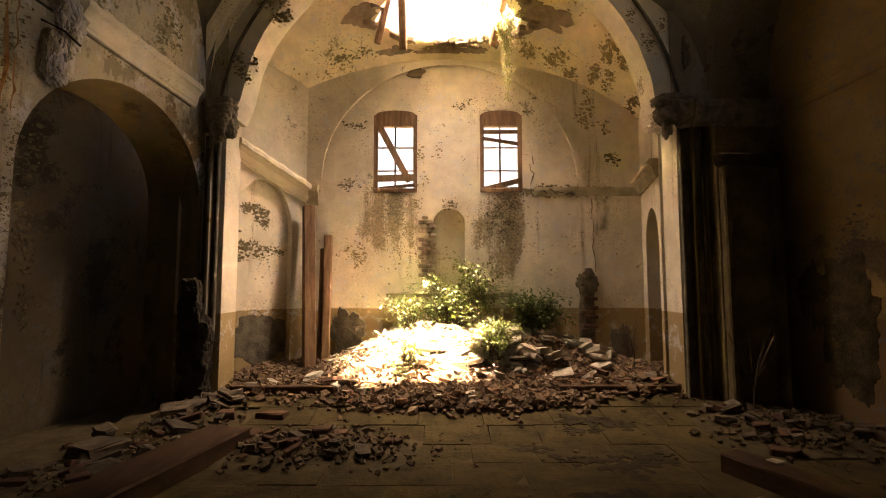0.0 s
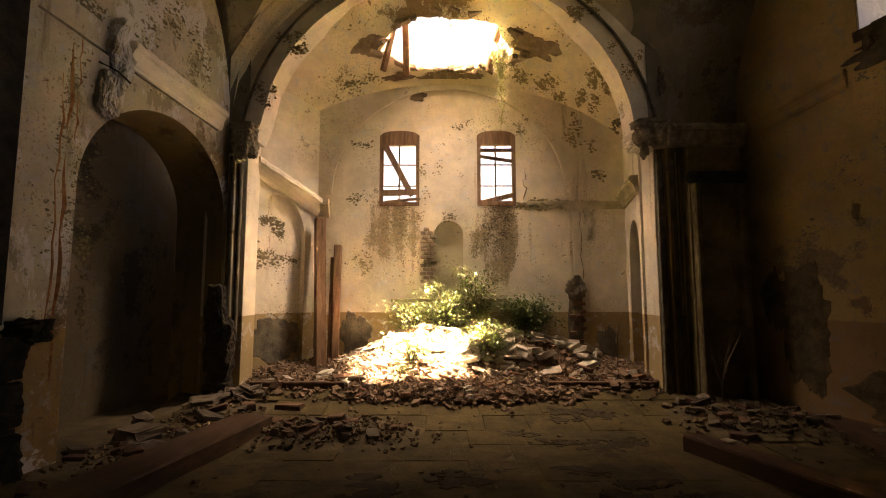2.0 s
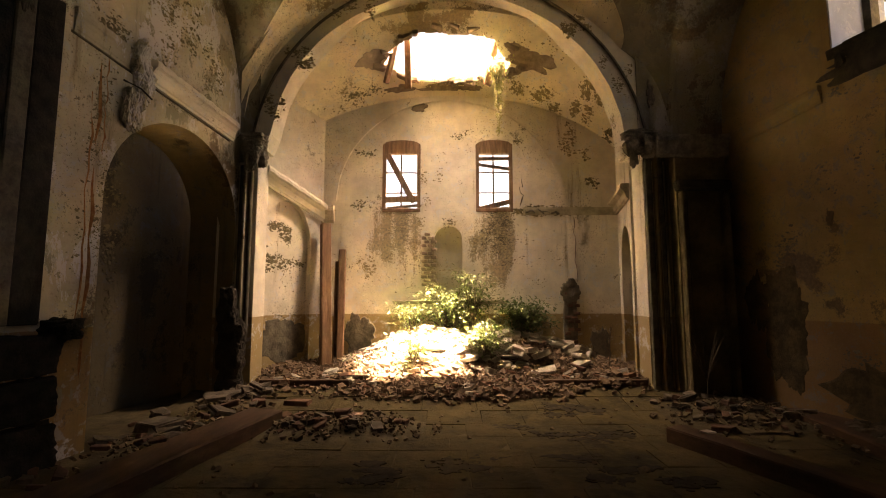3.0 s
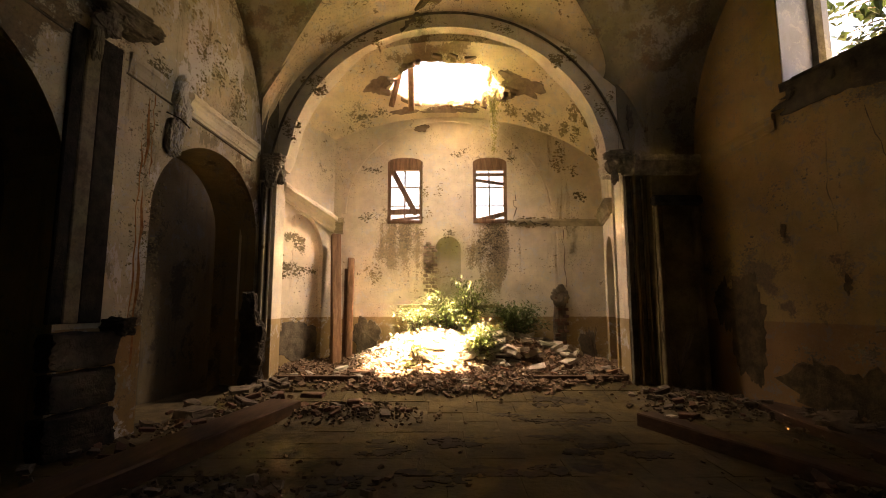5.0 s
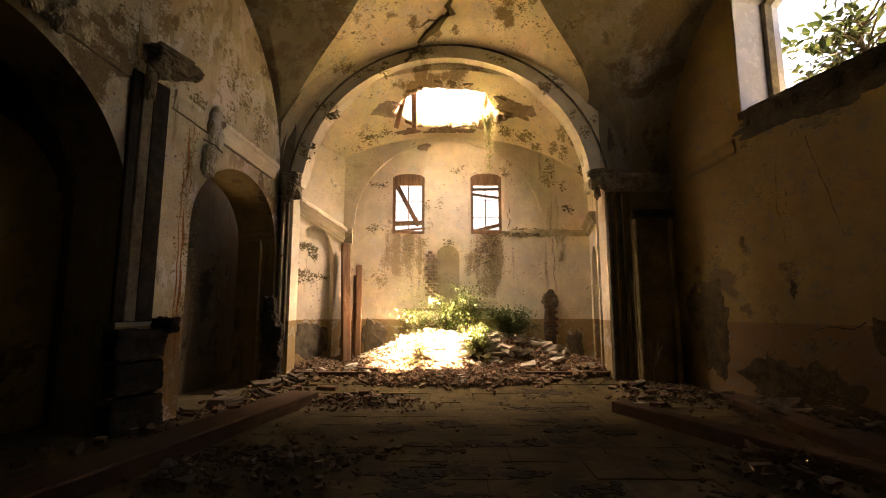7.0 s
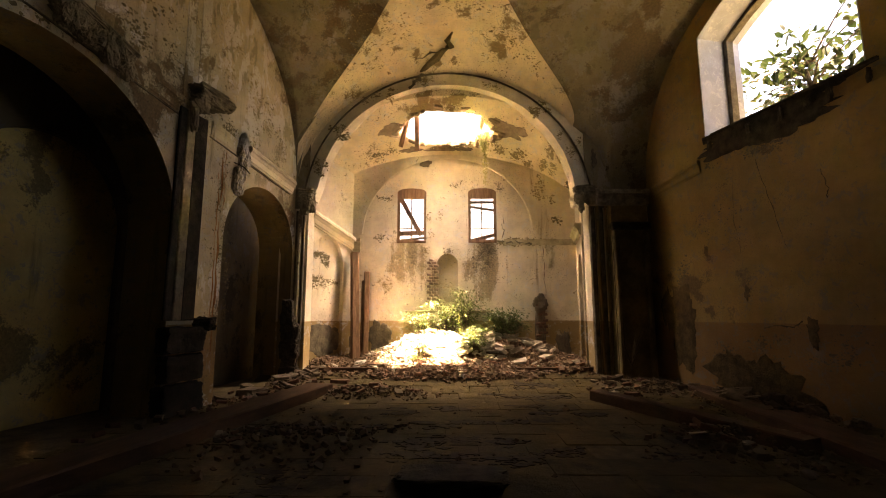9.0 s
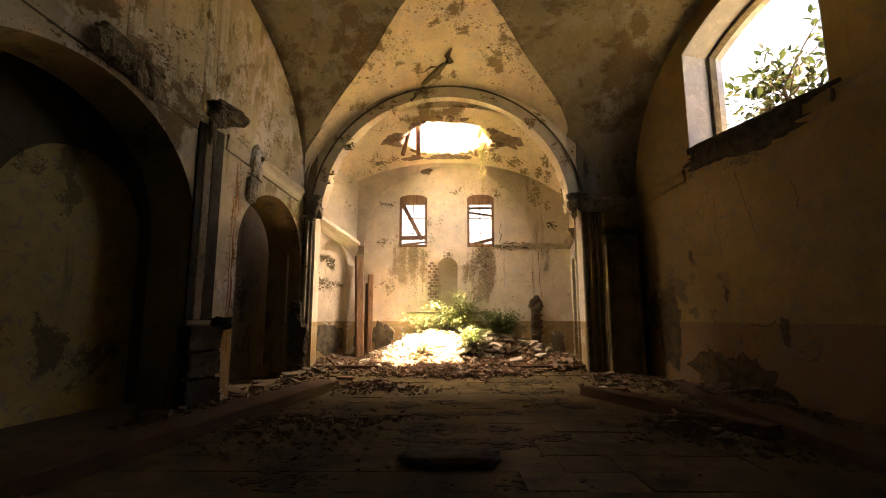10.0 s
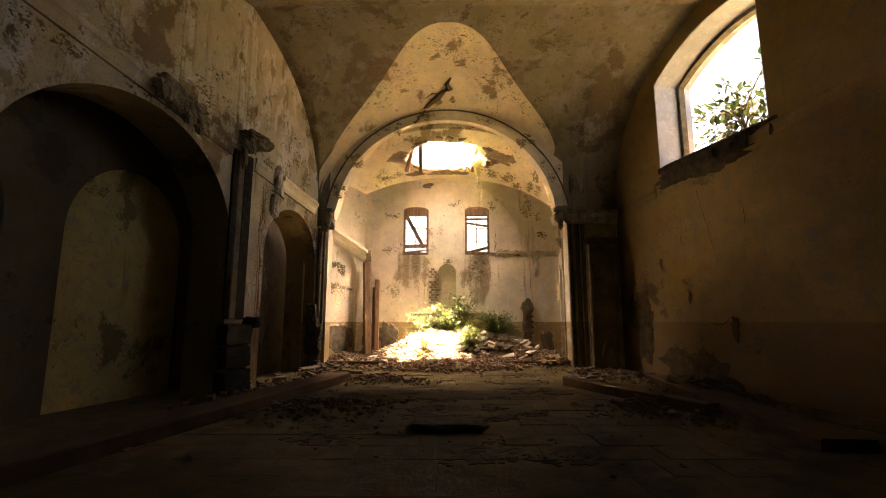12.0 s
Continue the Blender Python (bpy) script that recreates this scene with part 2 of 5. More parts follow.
def thing(name, place, label, category, group="", kind=""):
    ob = new(name)
    ob.location = place
    return tagged(ob, label, category, group, kind)


def add_box(bm, size, m=None, bevel=0.0, rough=0.0, rnd=None):
    """A box of that size round the origin of m, edges cut, corners knocked about."""
    got = bmesh.ops.create_cube(bm, size=1.0)["verts"]
    for v in got:
        v.co = Vector((v.co.x * size[0], v.co.y * size[1], v.co.z * size[2]))
    if rough and rnd:
        for v in got:
            v.co += Vector((rnd.uniform(-1, 1), rnd.uniform(-1, 1), rnd.uniform(-1, 1))) * rough
    if bevel:
        edges = list({e for v in got for e in v.link_edges})
        out = bmesh.ops.bevel(bm, geom=edges, offset=bevel, segments=1, affect="EDGES")
        got = list({v for f in out["faces"] for v in f.verts} | {v for v in got if v.is_valid})
    if m is not None:
        for v in got:
            v.co = m @ v.co
    return got


def box(size, m=None, bevel=0.008, rough=0.0, rnd=None):
    bm = bmesh.new()
    add_box(bm, size, m, bevel, rough, rnd)
    return bm


def sweep(points, radius, sides=7, jitter=0.0, rnd=None):
    """A tapering tube through points; radius is a number or one for each point."""
    bm = bmesh.new()
    rings = []
    for i, p in enumerate(points):
        p = Vector(p)
        d = (Vector(points[min(i + 1, len(points) - 1)]) - Vector(points[max(i - 1, 0)])).normalized()
        a = d.orthogonal().normalized()
        b = d.cross(a)
        r = radius[i] if isinstance(radius, (list, tuple)) else radius
        ring = []
        for k in range(sides):
            w = 2 * math.pi * k / sides
            q = r * (1 + (rnd.uniform(-jitter, jitter) if rnd else 0))
            ring.append(bm.verts.new(p + a * math.cos(w) * q + b * math.sin(w) * q))
        rings.append(ring)
    for r0, r1 in zip(rings, rings[1:]):
        for k in range(sides):
            bm.faces.new((r0[k], r0[(k + 1) % sides], r1[(k + 1) % sides], r1[k]))
    bm.faces.new(rings[0])
    bm.faces.new(rings[-1][::-1])
    return bm


def profile_along(points, ups, outs, outline):
    """Extrude an outline of (out, up) pairs along points; outs are the sideways directions."""
    bm = bmesh.new()
    rings = [[bm.verts.new(Vector(p) + Vector(o) * a + Vector(u) * b) for a, b in outline] for p, u, o in zip(points, ups, outs)]
    n = len(outline)
    for r0, r1 in zip(rings, rings[1:]):
        for k in range(n):
            bm.faces.new((r0[k], r0[(k + 1) % n], r1[(k + 1) % n], r1[k]))
    bm.faces.new(rings[0])
    bm.faces.new(rings[-1][::-1])
    return bm


def arch_opening(c, half, spring, rise, sill=0.0):
    """An opening as (from, to, sill, head function)."""
    return (c - half, c + half, sill, lambda s: spring + rise * math.sqrt(max(0.0, 1 - ((s - c) / half) ** 2)))


def wall_mesh(at, s0, s1, depth, top, openings, foot=0.0, steps=0.25):
    """A wall standing along at(s) (plan point), its back face depth (a plan vector) behind, with openings through it."""
    marks = {round(s0, 4), round(s1, 4)}
    n = max(2, int((s1 - s0) / steps))
    marks |= {round(s0 + (s1 - s0) * i / n, 4) for i in range(n + 1)}
    for a, b, sill, head in openings:
        k = 28
        marks |= {round((a + b) / 2 - (b - a) / 2 * math.cos(math.pi * i / k), 4) for i in range(k + 1)}
    marks = sorted(m for m in marks if s0 - 1e-6 <= m <= s1 + 1e-6)
    bm = bmesh.new()

    def v(s, z, back):
        p = at(s)
        return bm.verts.new((p[0] + depth[0] * back, p[1] + depth[1] * back, z))

    def quad(*c):
        vs = [v(*q) for q in c]
        if (vs[0].co - vs[1].co).length + (vs[2].co - vs[3].co).length > 1e-5:
            bm.faces.new(vs)

    def block(a, b, za, zb, ta, tb):
        for back in (0, 1):
            quad((a, za, back), (b, zb, back), (b, tb, back), (a, ta, back))
        quad((a, za, 0), (b, zb, 0), (b, zb, 1), (a, za, 1))
        quad((a, ta, 0), (b, tb, 0), (b, tb, 1), (a, ta, 1))

    for a, b in zip(marks, marks[1:]):
        if b - a < 1e-5:
            continue
        hole = next((o for o in openings if o[0] - 1e-4 < (a + b) / 2 < o[1] + 1e-4), None)
        if hole is None:
            block(a, b, foot, foot, top(a), top(b))
        else:
            if hole[2] > foot:
                block(a, b, foot, foot, hole[2], hole[2])
            block(a, b, hole[3](a), hole[3](b), top(a), top(b))
    for a, b, sill, head in openings:
        for s in (a, b):
            quad((s, sill, 0), (s, head(s), 0), (s, head(s), 1), (s, sill, 1))
    for s in (s0, s1):
        quad((s, foot, 0), (s, top(s), 0), (s, top(s), 1), (s, foot, 1))
    bmesh.ops.remove_doubles(bm, verts=bm.verts[:], dist=0.0005)
    return bm


# ---- plan of the place ----
ARCH_Y, REAR_Y, REVEAL = 5.76, 7.05, 0.42
END_Y = -8.5


def left_x(y):
    return -3.05 - 0.2 * (ARCH_Y - y)


def right_x(y):
    return 4.2 + 0.26 * (ARCH_Y - y)


LEFT_OUT = Vector((-0.981, 0.196))
RIGHT_OUT = Vector((0.968, 0.252))
BAY = 5.76


def ridge(y):
    """Height of the long vault's crown."""
    u = min(1.0, max(0.0, (ARCH_Y - y) / (BAY / 2)))
    return 6.50 + 0.645 * math.sin(math.pi / 2 * u) ** 0.8


def long_vault(x, y):
    h = ridge(y)
    c, w = 0.12, 3.17 + 0.60 * (1 - math.exp(-max(0.0, ARCH_Y - y) / 0.28))
    u = (x - c) / w
    return 3.72 + (h - 3.72) * math.sqrt(max(0.0, 1 - u * u))


def cross_vault(x, y):
    d = y - (ARCH_Y - BAY / 2)
    half = BAY / 2 + 0.5 * max(0.0, 1 - (abs(x - 0.2) / 3.2) ** 4)
    u = d / half if d > 0 else (d / 5.6 if d > -5.6 else (d + 11.2) / 5.6)
    n = 2.116 + 0.164 * max(0.0, 1 - (abs(x - 0.2) / 3.5) ** 3)
    return 3.98 + 3.249 * max(0.0, 1 - abs(u) ** n) ** (1 / n) - 0.277 * (1 - math.exp(-abs(d) / 0.92))


def nave_vault(x, y):
    return max(long_vault(x, y), cross_vault(x, y)) + 0.012 * noise.noise(Vector((x * 0.9, y * 0.9, 3.0)))


# ---- ground outside ----
bm = bmesh.new()
bmesh.ops.create_grid(bm, x_segments=8, y_segments=8, size=900)
g = part("ground", bm, GRASSGROUND)
g.location = (0, 0, -0.35)
tagged(g, "dry earth and grass round the ruin", "ground", kind="structure")

# ---- floor ----
floor = part("floor", box((16.5, 17.0, 0.3), Matrix.Translation((0, -0.9, -0.155)), 0.0), EARTH)
tagged(floor, "dusty bare floor bed between worn stone tiles", "floor", kind="structure")


def floor_z(y):
    """The floor climbs gently towards the chancel arch and on behind it."""
    return 0.19 * min(1.0, max(0.0, (y - 4.5) / 1.3)) ** 1.4 + 0.2 * max(0.0, y - 5.8)


bm = bmesh.new()
ys = [4.4 + 0.1 * i for i in range(28)]
rows = [[bm.verts.new((x, y, z)) for y in ys for z in (floor_z(y) - 0.035,)] + [bm.verts.new((x, 7.1, -0.2)), bm.verts.new((x, 4.4, -0.2))] for x in (-3.6, 4.5)]
for k in range(len(rows[0])):
    j = (k + 1) % len(rows[0])
    bm.faces.new((rows[0][k], rows[0][j], rows[1][j], rows[1][k]))
for rw in rows:
    bm.faces.new(rw)
rise = part("floor_rise", bm, EARTH)
tagged(rise, "dusty floor bed climbing gently into the chancel", "floor", kind="structure")

# ---- walls ----
wall_left = part("wall_left", wall_mesh(lambda s: (left_x(s), s), END_Y, ARCH_Y + 0.3, LEFT_OUT * 0.75, lambda s: 7.9,
                 [arch_opening(4.68, 1.03, 2.55, 1.07), arch_opening(0.80, 1.86, 2.50, 1.74), arch_opening(-4.3, 1.86, 2.50, 1.74)]), NAVE)
# Faces inside the arches get the plaster darkened for shade.
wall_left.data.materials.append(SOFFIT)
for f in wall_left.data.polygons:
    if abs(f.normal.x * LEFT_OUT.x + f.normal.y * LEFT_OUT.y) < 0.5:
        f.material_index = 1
tagged(wall_left, "peeling grey-cream plaster wall with round arches into a side aisle", "wall", kind="structure")
wall_right = part("wall_right", wall_mesh(lambda s: (right_x(s), s), END_Y, ARCH_Y + 0.3, RIGHT_OUT * 0.9, lambda s: 7.9,
                  [(1.79, 4.22, 4.40, lambda s: 6.25 + 0.62 * (1 - ((2.5 - s) / 1.75) ** 2))]), OCHRE)
tagged(wall_right, "stained ochre plaster wall with a high arched window opening", "wall", kind="structure")
ARCH_C, ARCH_HALF, ARCH_SPRING, ARCH_RISE = 0.07, 2.69, 3.72, 2.50
JAMB_L, JAMB_R = -2.77, 2.99


def arch_head(s):
    return ARCH_SPRING + ARCH_RISE * math.sqrt(max(0.0, 1 - ((s - ARCH_C) / ARCH_HALF) ** 2))



wall_arch = part("wall_chancel_arch", wall_mesh(lambda s: (s, ARCH_Y), -3.35, 5.3, Vector((0, REVEAL)), lambda s: 7.9,
                 [(JAMB_L, JAMB_R, 0.0, arch_head)], steps=0.5), CREAM)
tagged(wall_arch, "plastered wall pierced by the tall chancel arch", "wall", kind="structure")


def chancel_z(x, y):
    v = (y - ARCH_Y) / (REAR_Y - ARCH_Y)
    w = 3.75 + (3.40 - 3.75) * v
    crown = 6.25 + (5.12 - 6.25) * v
    u = (x - 0.1) / w
    return 3.2 + (crown - 3.2) * math.sqrt(max(0.0, 1 - u * u))


def rear_top(s):
    return chancel_z(s, REAR_Y) + 0.2


WINS = [(-0.74, 0.34), (0.915, 0.33)]
wall_rear = part("wall_rear", wall_mesh(lambda s: (s, REAR_Y), -4.2, 3.9, Vector((0, 0.5)), rear_top,
                 [arch_opening(0.095, 0.245, 2.49, 0.245, 1.43)] + [(c - w, c + w, 2.99, (lambda c, w: lambda s: 4.20 + 0.09 * math.sqrt(max(0.0, 1 - ((s - c) / w) ** 2)))(c, w)) for c, w in WINS], steps=0.5), CREAM)
tagged(wall_rear, "sunlit cream plaster end wall, flaked and stained", "wall", kind="structure")
wall_chl = part("wall_chancel_left", wall_mesh(lambda s: (-2.86 + 0.74 * s, ARCH_Y + 0.40 + 0.89 * s), 0.0, 1.02, Vector((-0.16, 0.13)), lambda s: 5.6,
                [arch_opening(0.41, 0.39, 2.30, 0.78)], steps=0.2), CREAM)
tagged(wall_chl, "short cream side wall with a low blind arch", "wall", kind="structure")
recess = part("wall_chancel_recess", wall_mesh(lambda s: (-2.945 + 0.74 * s, ARCH_Y + 0.47 + 0.89 * s), -0.08, 1.0, Vector((-0.16, 0.13)), lambda s: 5.0, [], steps=0.2), CREAM)
tagged(recess, "cream plaster at the back of the low blind arch", "wall", kind="structure")
wall_chr = part("wall_chancel_right", wall_mesh(lambda s: (2.95 + 0.13 * s, ARCH_Y + 0.40 + 0.89 * s), 0.0, 1.02, Vector((0.2, 0.0)), lambda s: 5.6,
                [arch_opening(0.45, 0.33, 2.1, 0.55)], steps=0.2), CREAM)
tagged(wall_chr, "short cream side wall in shade", "wall", kind="structure")
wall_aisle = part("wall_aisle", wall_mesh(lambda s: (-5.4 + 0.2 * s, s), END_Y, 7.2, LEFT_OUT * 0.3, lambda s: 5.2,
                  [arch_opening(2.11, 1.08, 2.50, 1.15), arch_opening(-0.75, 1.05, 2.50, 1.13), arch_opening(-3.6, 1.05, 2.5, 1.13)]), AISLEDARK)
tagged(wall_aisle, "dim ochre aisle wall with blind arches", "wall", kind="structure")
aisle_back = part("wall_aisle_back", wall_mesh(lambda s: (-5.49 + 0.2 * s, s + 0.02), END_Y, 7.2, LEFT_OUT * 0.3, lambda s: 5.2, []), AISLE)
tagged(aisle_back, "stained plaster at the back of the blind arches", "wall", kind="structure")
# Unseen entrance wall and aisle end are dark to cut bounce and deepen shade.
for nm, m, sz in (("wall_entrance", (0, END_Y - 0.3, 3.9), (17, 0.6, 8.4)), ("wall_aisle_end", (-5.6, 7.75, 2.4), (4.4, 0.4, 5.6)),
                  ("wall_alcove_right", (3.75, 6.65, 2.4), (0.3, 1.3, 5.4))):
    w = part(nm, box(sz, Matrix.Translation(m), 0.0), DARKSTONE if nm in ("wall_aisle_end", "wall_entrance") else (CREAM if "alcove" in nm else OCHRE))
    tagged(w, "plain masonry wall coloured dark to deepen the shade" if nm in ("wall_aisle_end", "wall_entrance") else "dim plastered wall", "wall", kind="structure")
bm = bmesh.new()
lowf = bm.faces.new([bm.verts.new((x, y, 4.9)) for x, y in ((-9.0, END_Y), (left_x(END_Y) - 0.4, END_Y), (left_x(7.9) - 0.4, 7.9), (-9.0, 7.9))])
for v in [e for e in bmesh.ops.extrude_face_region(bm, geom=[lowf])["geom"] if isinstance(e, bmesh.types.BMVert)]:
    v.co.z += 0.2
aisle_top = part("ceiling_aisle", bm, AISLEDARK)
tagged(aisle_top, "dark plastered aisle ceiling", "ceiling", kind="structure")
for nm, pts in (("ceiling_alcove_right", ((3.12, 6.2), (3.6, 6.2), (3.6, 7.04), (3.24, 7.04))),):
    bm = bmesh.new()
    lowf = bm.faces.new([bm.verts.new((x, y, 3.3)) for x, y in pts])
    for v in [e for e in bmesh.ops.extrude_face_region(bm, geom=[lowf])["geom"] if isinstance(e, bmesh.types.BMVert)]:
        v.co.z += 0.2
    tagged(part(nm, bm, CREAM), "plastered alcove ceiling", "ceiling", kind="structure")


# ---- vaults ----
def sheet(nx, ny, fn, hole=None, thick=0.22):
    """A curved shell: fn(u, v) gives the under side; hole(point) leaves faces out."""
    bm = bmesh.new()
    low = [[bm.verts.new(fn(i / nx, j / ny)) for i in range(nx + 1)] for j in range(ny + 1)]
    high = [[bm.verts.new(v.co + Vector((0, 0, thick))) for v in row] for row in low]
    keep = {}
    for j in range(ny):
        for i in range(nx):
            c = (low[j][i].co + low[j + 1][i + 1].co) / 2
            keep[i, j] = not (hole and hole(c))
    for (i, j), k in keep.items():
        if not k:
            continue
        bm.faces.new((low[j][i], low[j][i + 1], low[j + 1][i + 1], low[j + 1][i]))
        bm.faces.new((high[j][i], high[j + 1][i], high[j + 1][i + 1], high[j][i + 1]))
        for di, dj, a, b in ((0, -1, (i, j), (i + 1, j)), (1, 0, (i + 1, j), (i + 1, j + 1)), (0, 1, (i + 1, j + 1), (i, j + 1)), (-1, 0, (i, j + 1), (i, j))):
            if not keep.get((i + di, j + dj), False):
                bm.faces.new((low[a[1]][a[0]], low[b[1]][b[0]], high[b[1]][b[0]], high[a[1]][a[0]]))
    loose = [v for v in bm.verts if not v.link_faces]
    bmesh.ops.delete(bm, geom=loose, context="VERTS")
    return bm


CREASES = {}


def creases(y):
    """Where the long and the cross vault meet, on both sides of the crown."""
    if y not in CREASES:
        ends = []
        for wall in (left_x(y) - 0.15, right_x(y) + 0.15):
            a, b = 0.12, wall
            if long_vault(a, y) <= cross_vault(a, y):
                ends.append(0.12 + (0.02 if wall > 0 else -0.02))
                continue
            for _ in range(30):
                m = (a + b) / 2
                a, b = (m, b) if long_vault(m, y) > cross_vault(m, y) else (a, m)
            ends.append(a)
        CREASES[y] = ends
    return CREASES[y]


def nave_point(u, v):
    y = ARCH_Y + (END_Y - ARCH_Y) * v
    a, b = left_x(y) - 0.15, right_x(y) + 0.15
    c, d = creases(y)
    x = a + (c - a) * u * 3 if u < 1 / 3 else (c + (d - c) * (u * 3 - 1) if u < 2 / 3 else d + (b - d) * (u * 3 - 2))
    return Vector((x, y, nave_vault(x, y)))


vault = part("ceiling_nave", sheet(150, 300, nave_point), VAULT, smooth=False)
# Cross webs take the darker plaster, so their shade is partly painted.
vault.data.materials.append(SHADEGREY)
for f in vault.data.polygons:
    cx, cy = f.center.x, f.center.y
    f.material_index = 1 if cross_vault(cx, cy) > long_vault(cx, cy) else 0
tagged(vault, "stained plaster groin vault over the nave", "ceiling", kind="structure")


def chancel_point(u, v):
    y = ARCH_Y + 0.2 + (REAR_Y + 0.1 - ARCH_Y - 0.2) * v
    x = -3.3 + 6.9 * u
    return Vector((x, y, chancel_z(x, y)))


def skylight(p):
    a = math.atan2((p.y - 6.53) / 0.33, (p.x - 0.16) / 1.14)
    r = math.hypot((p.y - 6.53) / 0.33, (p.x - 0.16) / 1.14)
    return r < 0.93 + 0.16 * noise.noise(Vector((math.cos(a) * 1.6, math.sin(a) * 1.6, 0.4))) + 0.09 * noise.noise(Vector((p.x * 6, p.y * 6, 1.0)))


cvault = part("ceiling_chancel", sheet(330, 84, chancel_point, skylight), VAULT)
tagged(cvault, "cream chancel vault with a ragged hole open to the sky", "ceiling", kind="structure")

# ---- mouldings of the setting ----
RND = random.Random(7)


def lump(size, seed, cuts=3, amount=0.22, boxy=0.6):
    """A broken, weathered stone of about that size."""
    bm = bmesh.new()
    bmesh.ops.create_icosphere(bm, subdivisions=cuts, radius=0.5)
    for v in bm.verts:
        d = v.co.normalized()
        big = max(abs(d.x), abs(d.y), abs(d.z))
        p = d * 0.5 * (1 - boxy + boxy / big * 0.85)
        n = noise.noise(d * 1.7 + Vector((seed * 3.1, 0, 0))) + 0.55 * noise.noise(d * 4.3 + Vector((0, seed * 1.7, 0))) + 0.3 * noise.noise(d * 9.0 + Vector((seed, 0, 2)))
        p *= 1 + amount * n
        v.co = Vector((p.x * size[0], p.y * size[1], p.z * size[2]))
    return bm


def cornice(name, a, b, out, size, label, material=STONE, n=24, seed=1):
    """A worn moulded string course from a to b."""
    a, b = Vector(a), Vector(b)
    prof = [(-0.05, 0.0), (0.25, 0.0), (0.30, 0.10), (0.42, 0.16), (0.55, 0.45), (0.80, 0.62), (1.0, 0.70), (1.0, 0.86), (0.85, 1.0), (-0.05, 1.0)]
    pts, outs, ups = [], [], []
    for i in range(n + 1):
        p = a.lerp(b, i / n)
        wob = noise.noise(Vector((seed, i * 0.7, 0)))
        pts.append(p + Vector((0, 0, 0.008 * wob)))
        outs.append(Vector((*out, 0)) * (1 + 0.12 * wob))
        ups.append(Vector((0, 0, 1 + 0.06 * noise.noise(Vector((seed + 5, i * 0.9, 0))))))
    bm = profile_along(pts, ups, outs, [(o * size[0], u * size[1]) for o, u in prof])
    ob = part(name, bm, material)
    return tagged(ob, label, "cornice", kind="structure")


def lp(y, off=0.0, z=0.0):
    """A point on the left wall's face, off metres into the nave."""
    return (left_x(y) + 0.981 * off, y - 0.196 * off, z)


def rp(y, off=0.0, z=0.0):
    return (right_x(y) - 0.968 * off, y - 0.252 * off, z)


IN_L, IN_R = (0.981, -0.196), (-0.968, -0.252)


def left_corn(y):
    return 3.90 + 0.13 * (4.4 - y)


def right_corn(y):
    return 3.62 + 0.125 * (ARCH_Y - y)


cornice("cornice_left", lp(4.08, 0, left_corn(4.08)), lp(5.55, 0, left_corn(5.55)), IN_L, (0.13, 0.27), "worn cream string course above the small arch", CREAM, seed=2)
cornice("cornice_left", lp(3.22, 0, left_corn(3.22)), lp(3.80, 0, left_corn(3.80)), IN_L, (0.045, 0.25), "worn flush remains of a string course", NAVE, n=8, seed=12)
cornice("cornice_left", lp(-6, 0, left_corn(-6)), lp(2.62, 0, left_corn(2.62)), IN_L, (0.05, 0.27), "dirty string course above the large aisle arch", NAVE, n=60, seed=3)
cornice("cornice_right", rp(4.35, 0, right_corn(4.35)), rp(5.52, 0, right_corn(5.52)), IN_R, (0.07, 0.22), "chipped string course on the ochre wall", OCHRE, seed=4)
cornice("cornice_right", rp(-6, 0, right_corn(-6)), rp(2.0, 0, right_corn(2.0)), IN_R, (0.035, 0.20), "chipped string course below the high window", OCHRE, n=60, seed=5)
cornice("cornice_arch", (3.10, 5.55, 3.50), (4.14, 5.55, 3.50), (0, -1), (0.11, 0.32), "dark moulded entablature beside the chancel arch", GREYSTONE, seed=6)
cornice("cornice_chancel", (-2.84, 6.18, 3.26), (-2.13, 7.04, 2.80), (0.77, -0.64), (0.16, 0.30), "cream moulding in the sunlit chancel", CREAM, n=14, seed=7)
cornice("cornice_chancel", (2.96, 6.18, 3.02), (3.08, 7.04, 2.92), (-1, 0.1), (0.15, 0.26), "cream moulding in the chancel's shade", n=14, seed=8)
cornice("cornice_rear", (1.42, REAR_Y, 2.92), (3.08, REAR_Y, 2.92), (0, -1), (0.014, 0.14), "cracked remains of a cream moulding", n=20, seed=9)
cornice("cornice_rear", (-2.15, REAR_Y, 2.78), (-1.92, REAR_Y, 2.78), (0, -1), (0.12, 0.30), "short return of a cream moulding", n=4, seed=10)
cornice("ledge_rear", (-0.86, REAR_Y, 1.36), (1.11, REAR_Y, 1.36), (0, -1), (0.06, 0.07), "remains of a stone altar ledge", n=20, seed=11)


def arch_band(name, c, half, spring, rise, y, inner, outer, out, material, label, lo=0.0, n=72):
    """A flat moulded band round an arch, standing out from the wall towards the nave."""
    bm = bmesh.new()
    rings = []
    for i in range(n + 1):
        w = math.pi * i / n
        q = []
        for d, o in ((inner, 0.0), (inner, out), (outer, out), (outer, 0.0)):
            k = 1 + (0.008 * noise.noise(Vector((i * 0.6, d * 9, o)))) / max(0.1, half)
            q.append(bm.verts.new((c - (half + d) * k * math.cos(w), y - o, spring + (rise + d) * math.sin(w))))
        rings.append(q)
    for a, b in zip(rings, rings[1:]):
        for k in range(4):
            bm.faces.new((a[k], a[(k + 1) % 4], b[(k + 1) % 4], b[k]))
    bm.faces.new(rings[0])
    bm.faces.new(rings[-1][::-1])
    return tagged(part(name, bm, material), label, "arch trim", kind="structure")


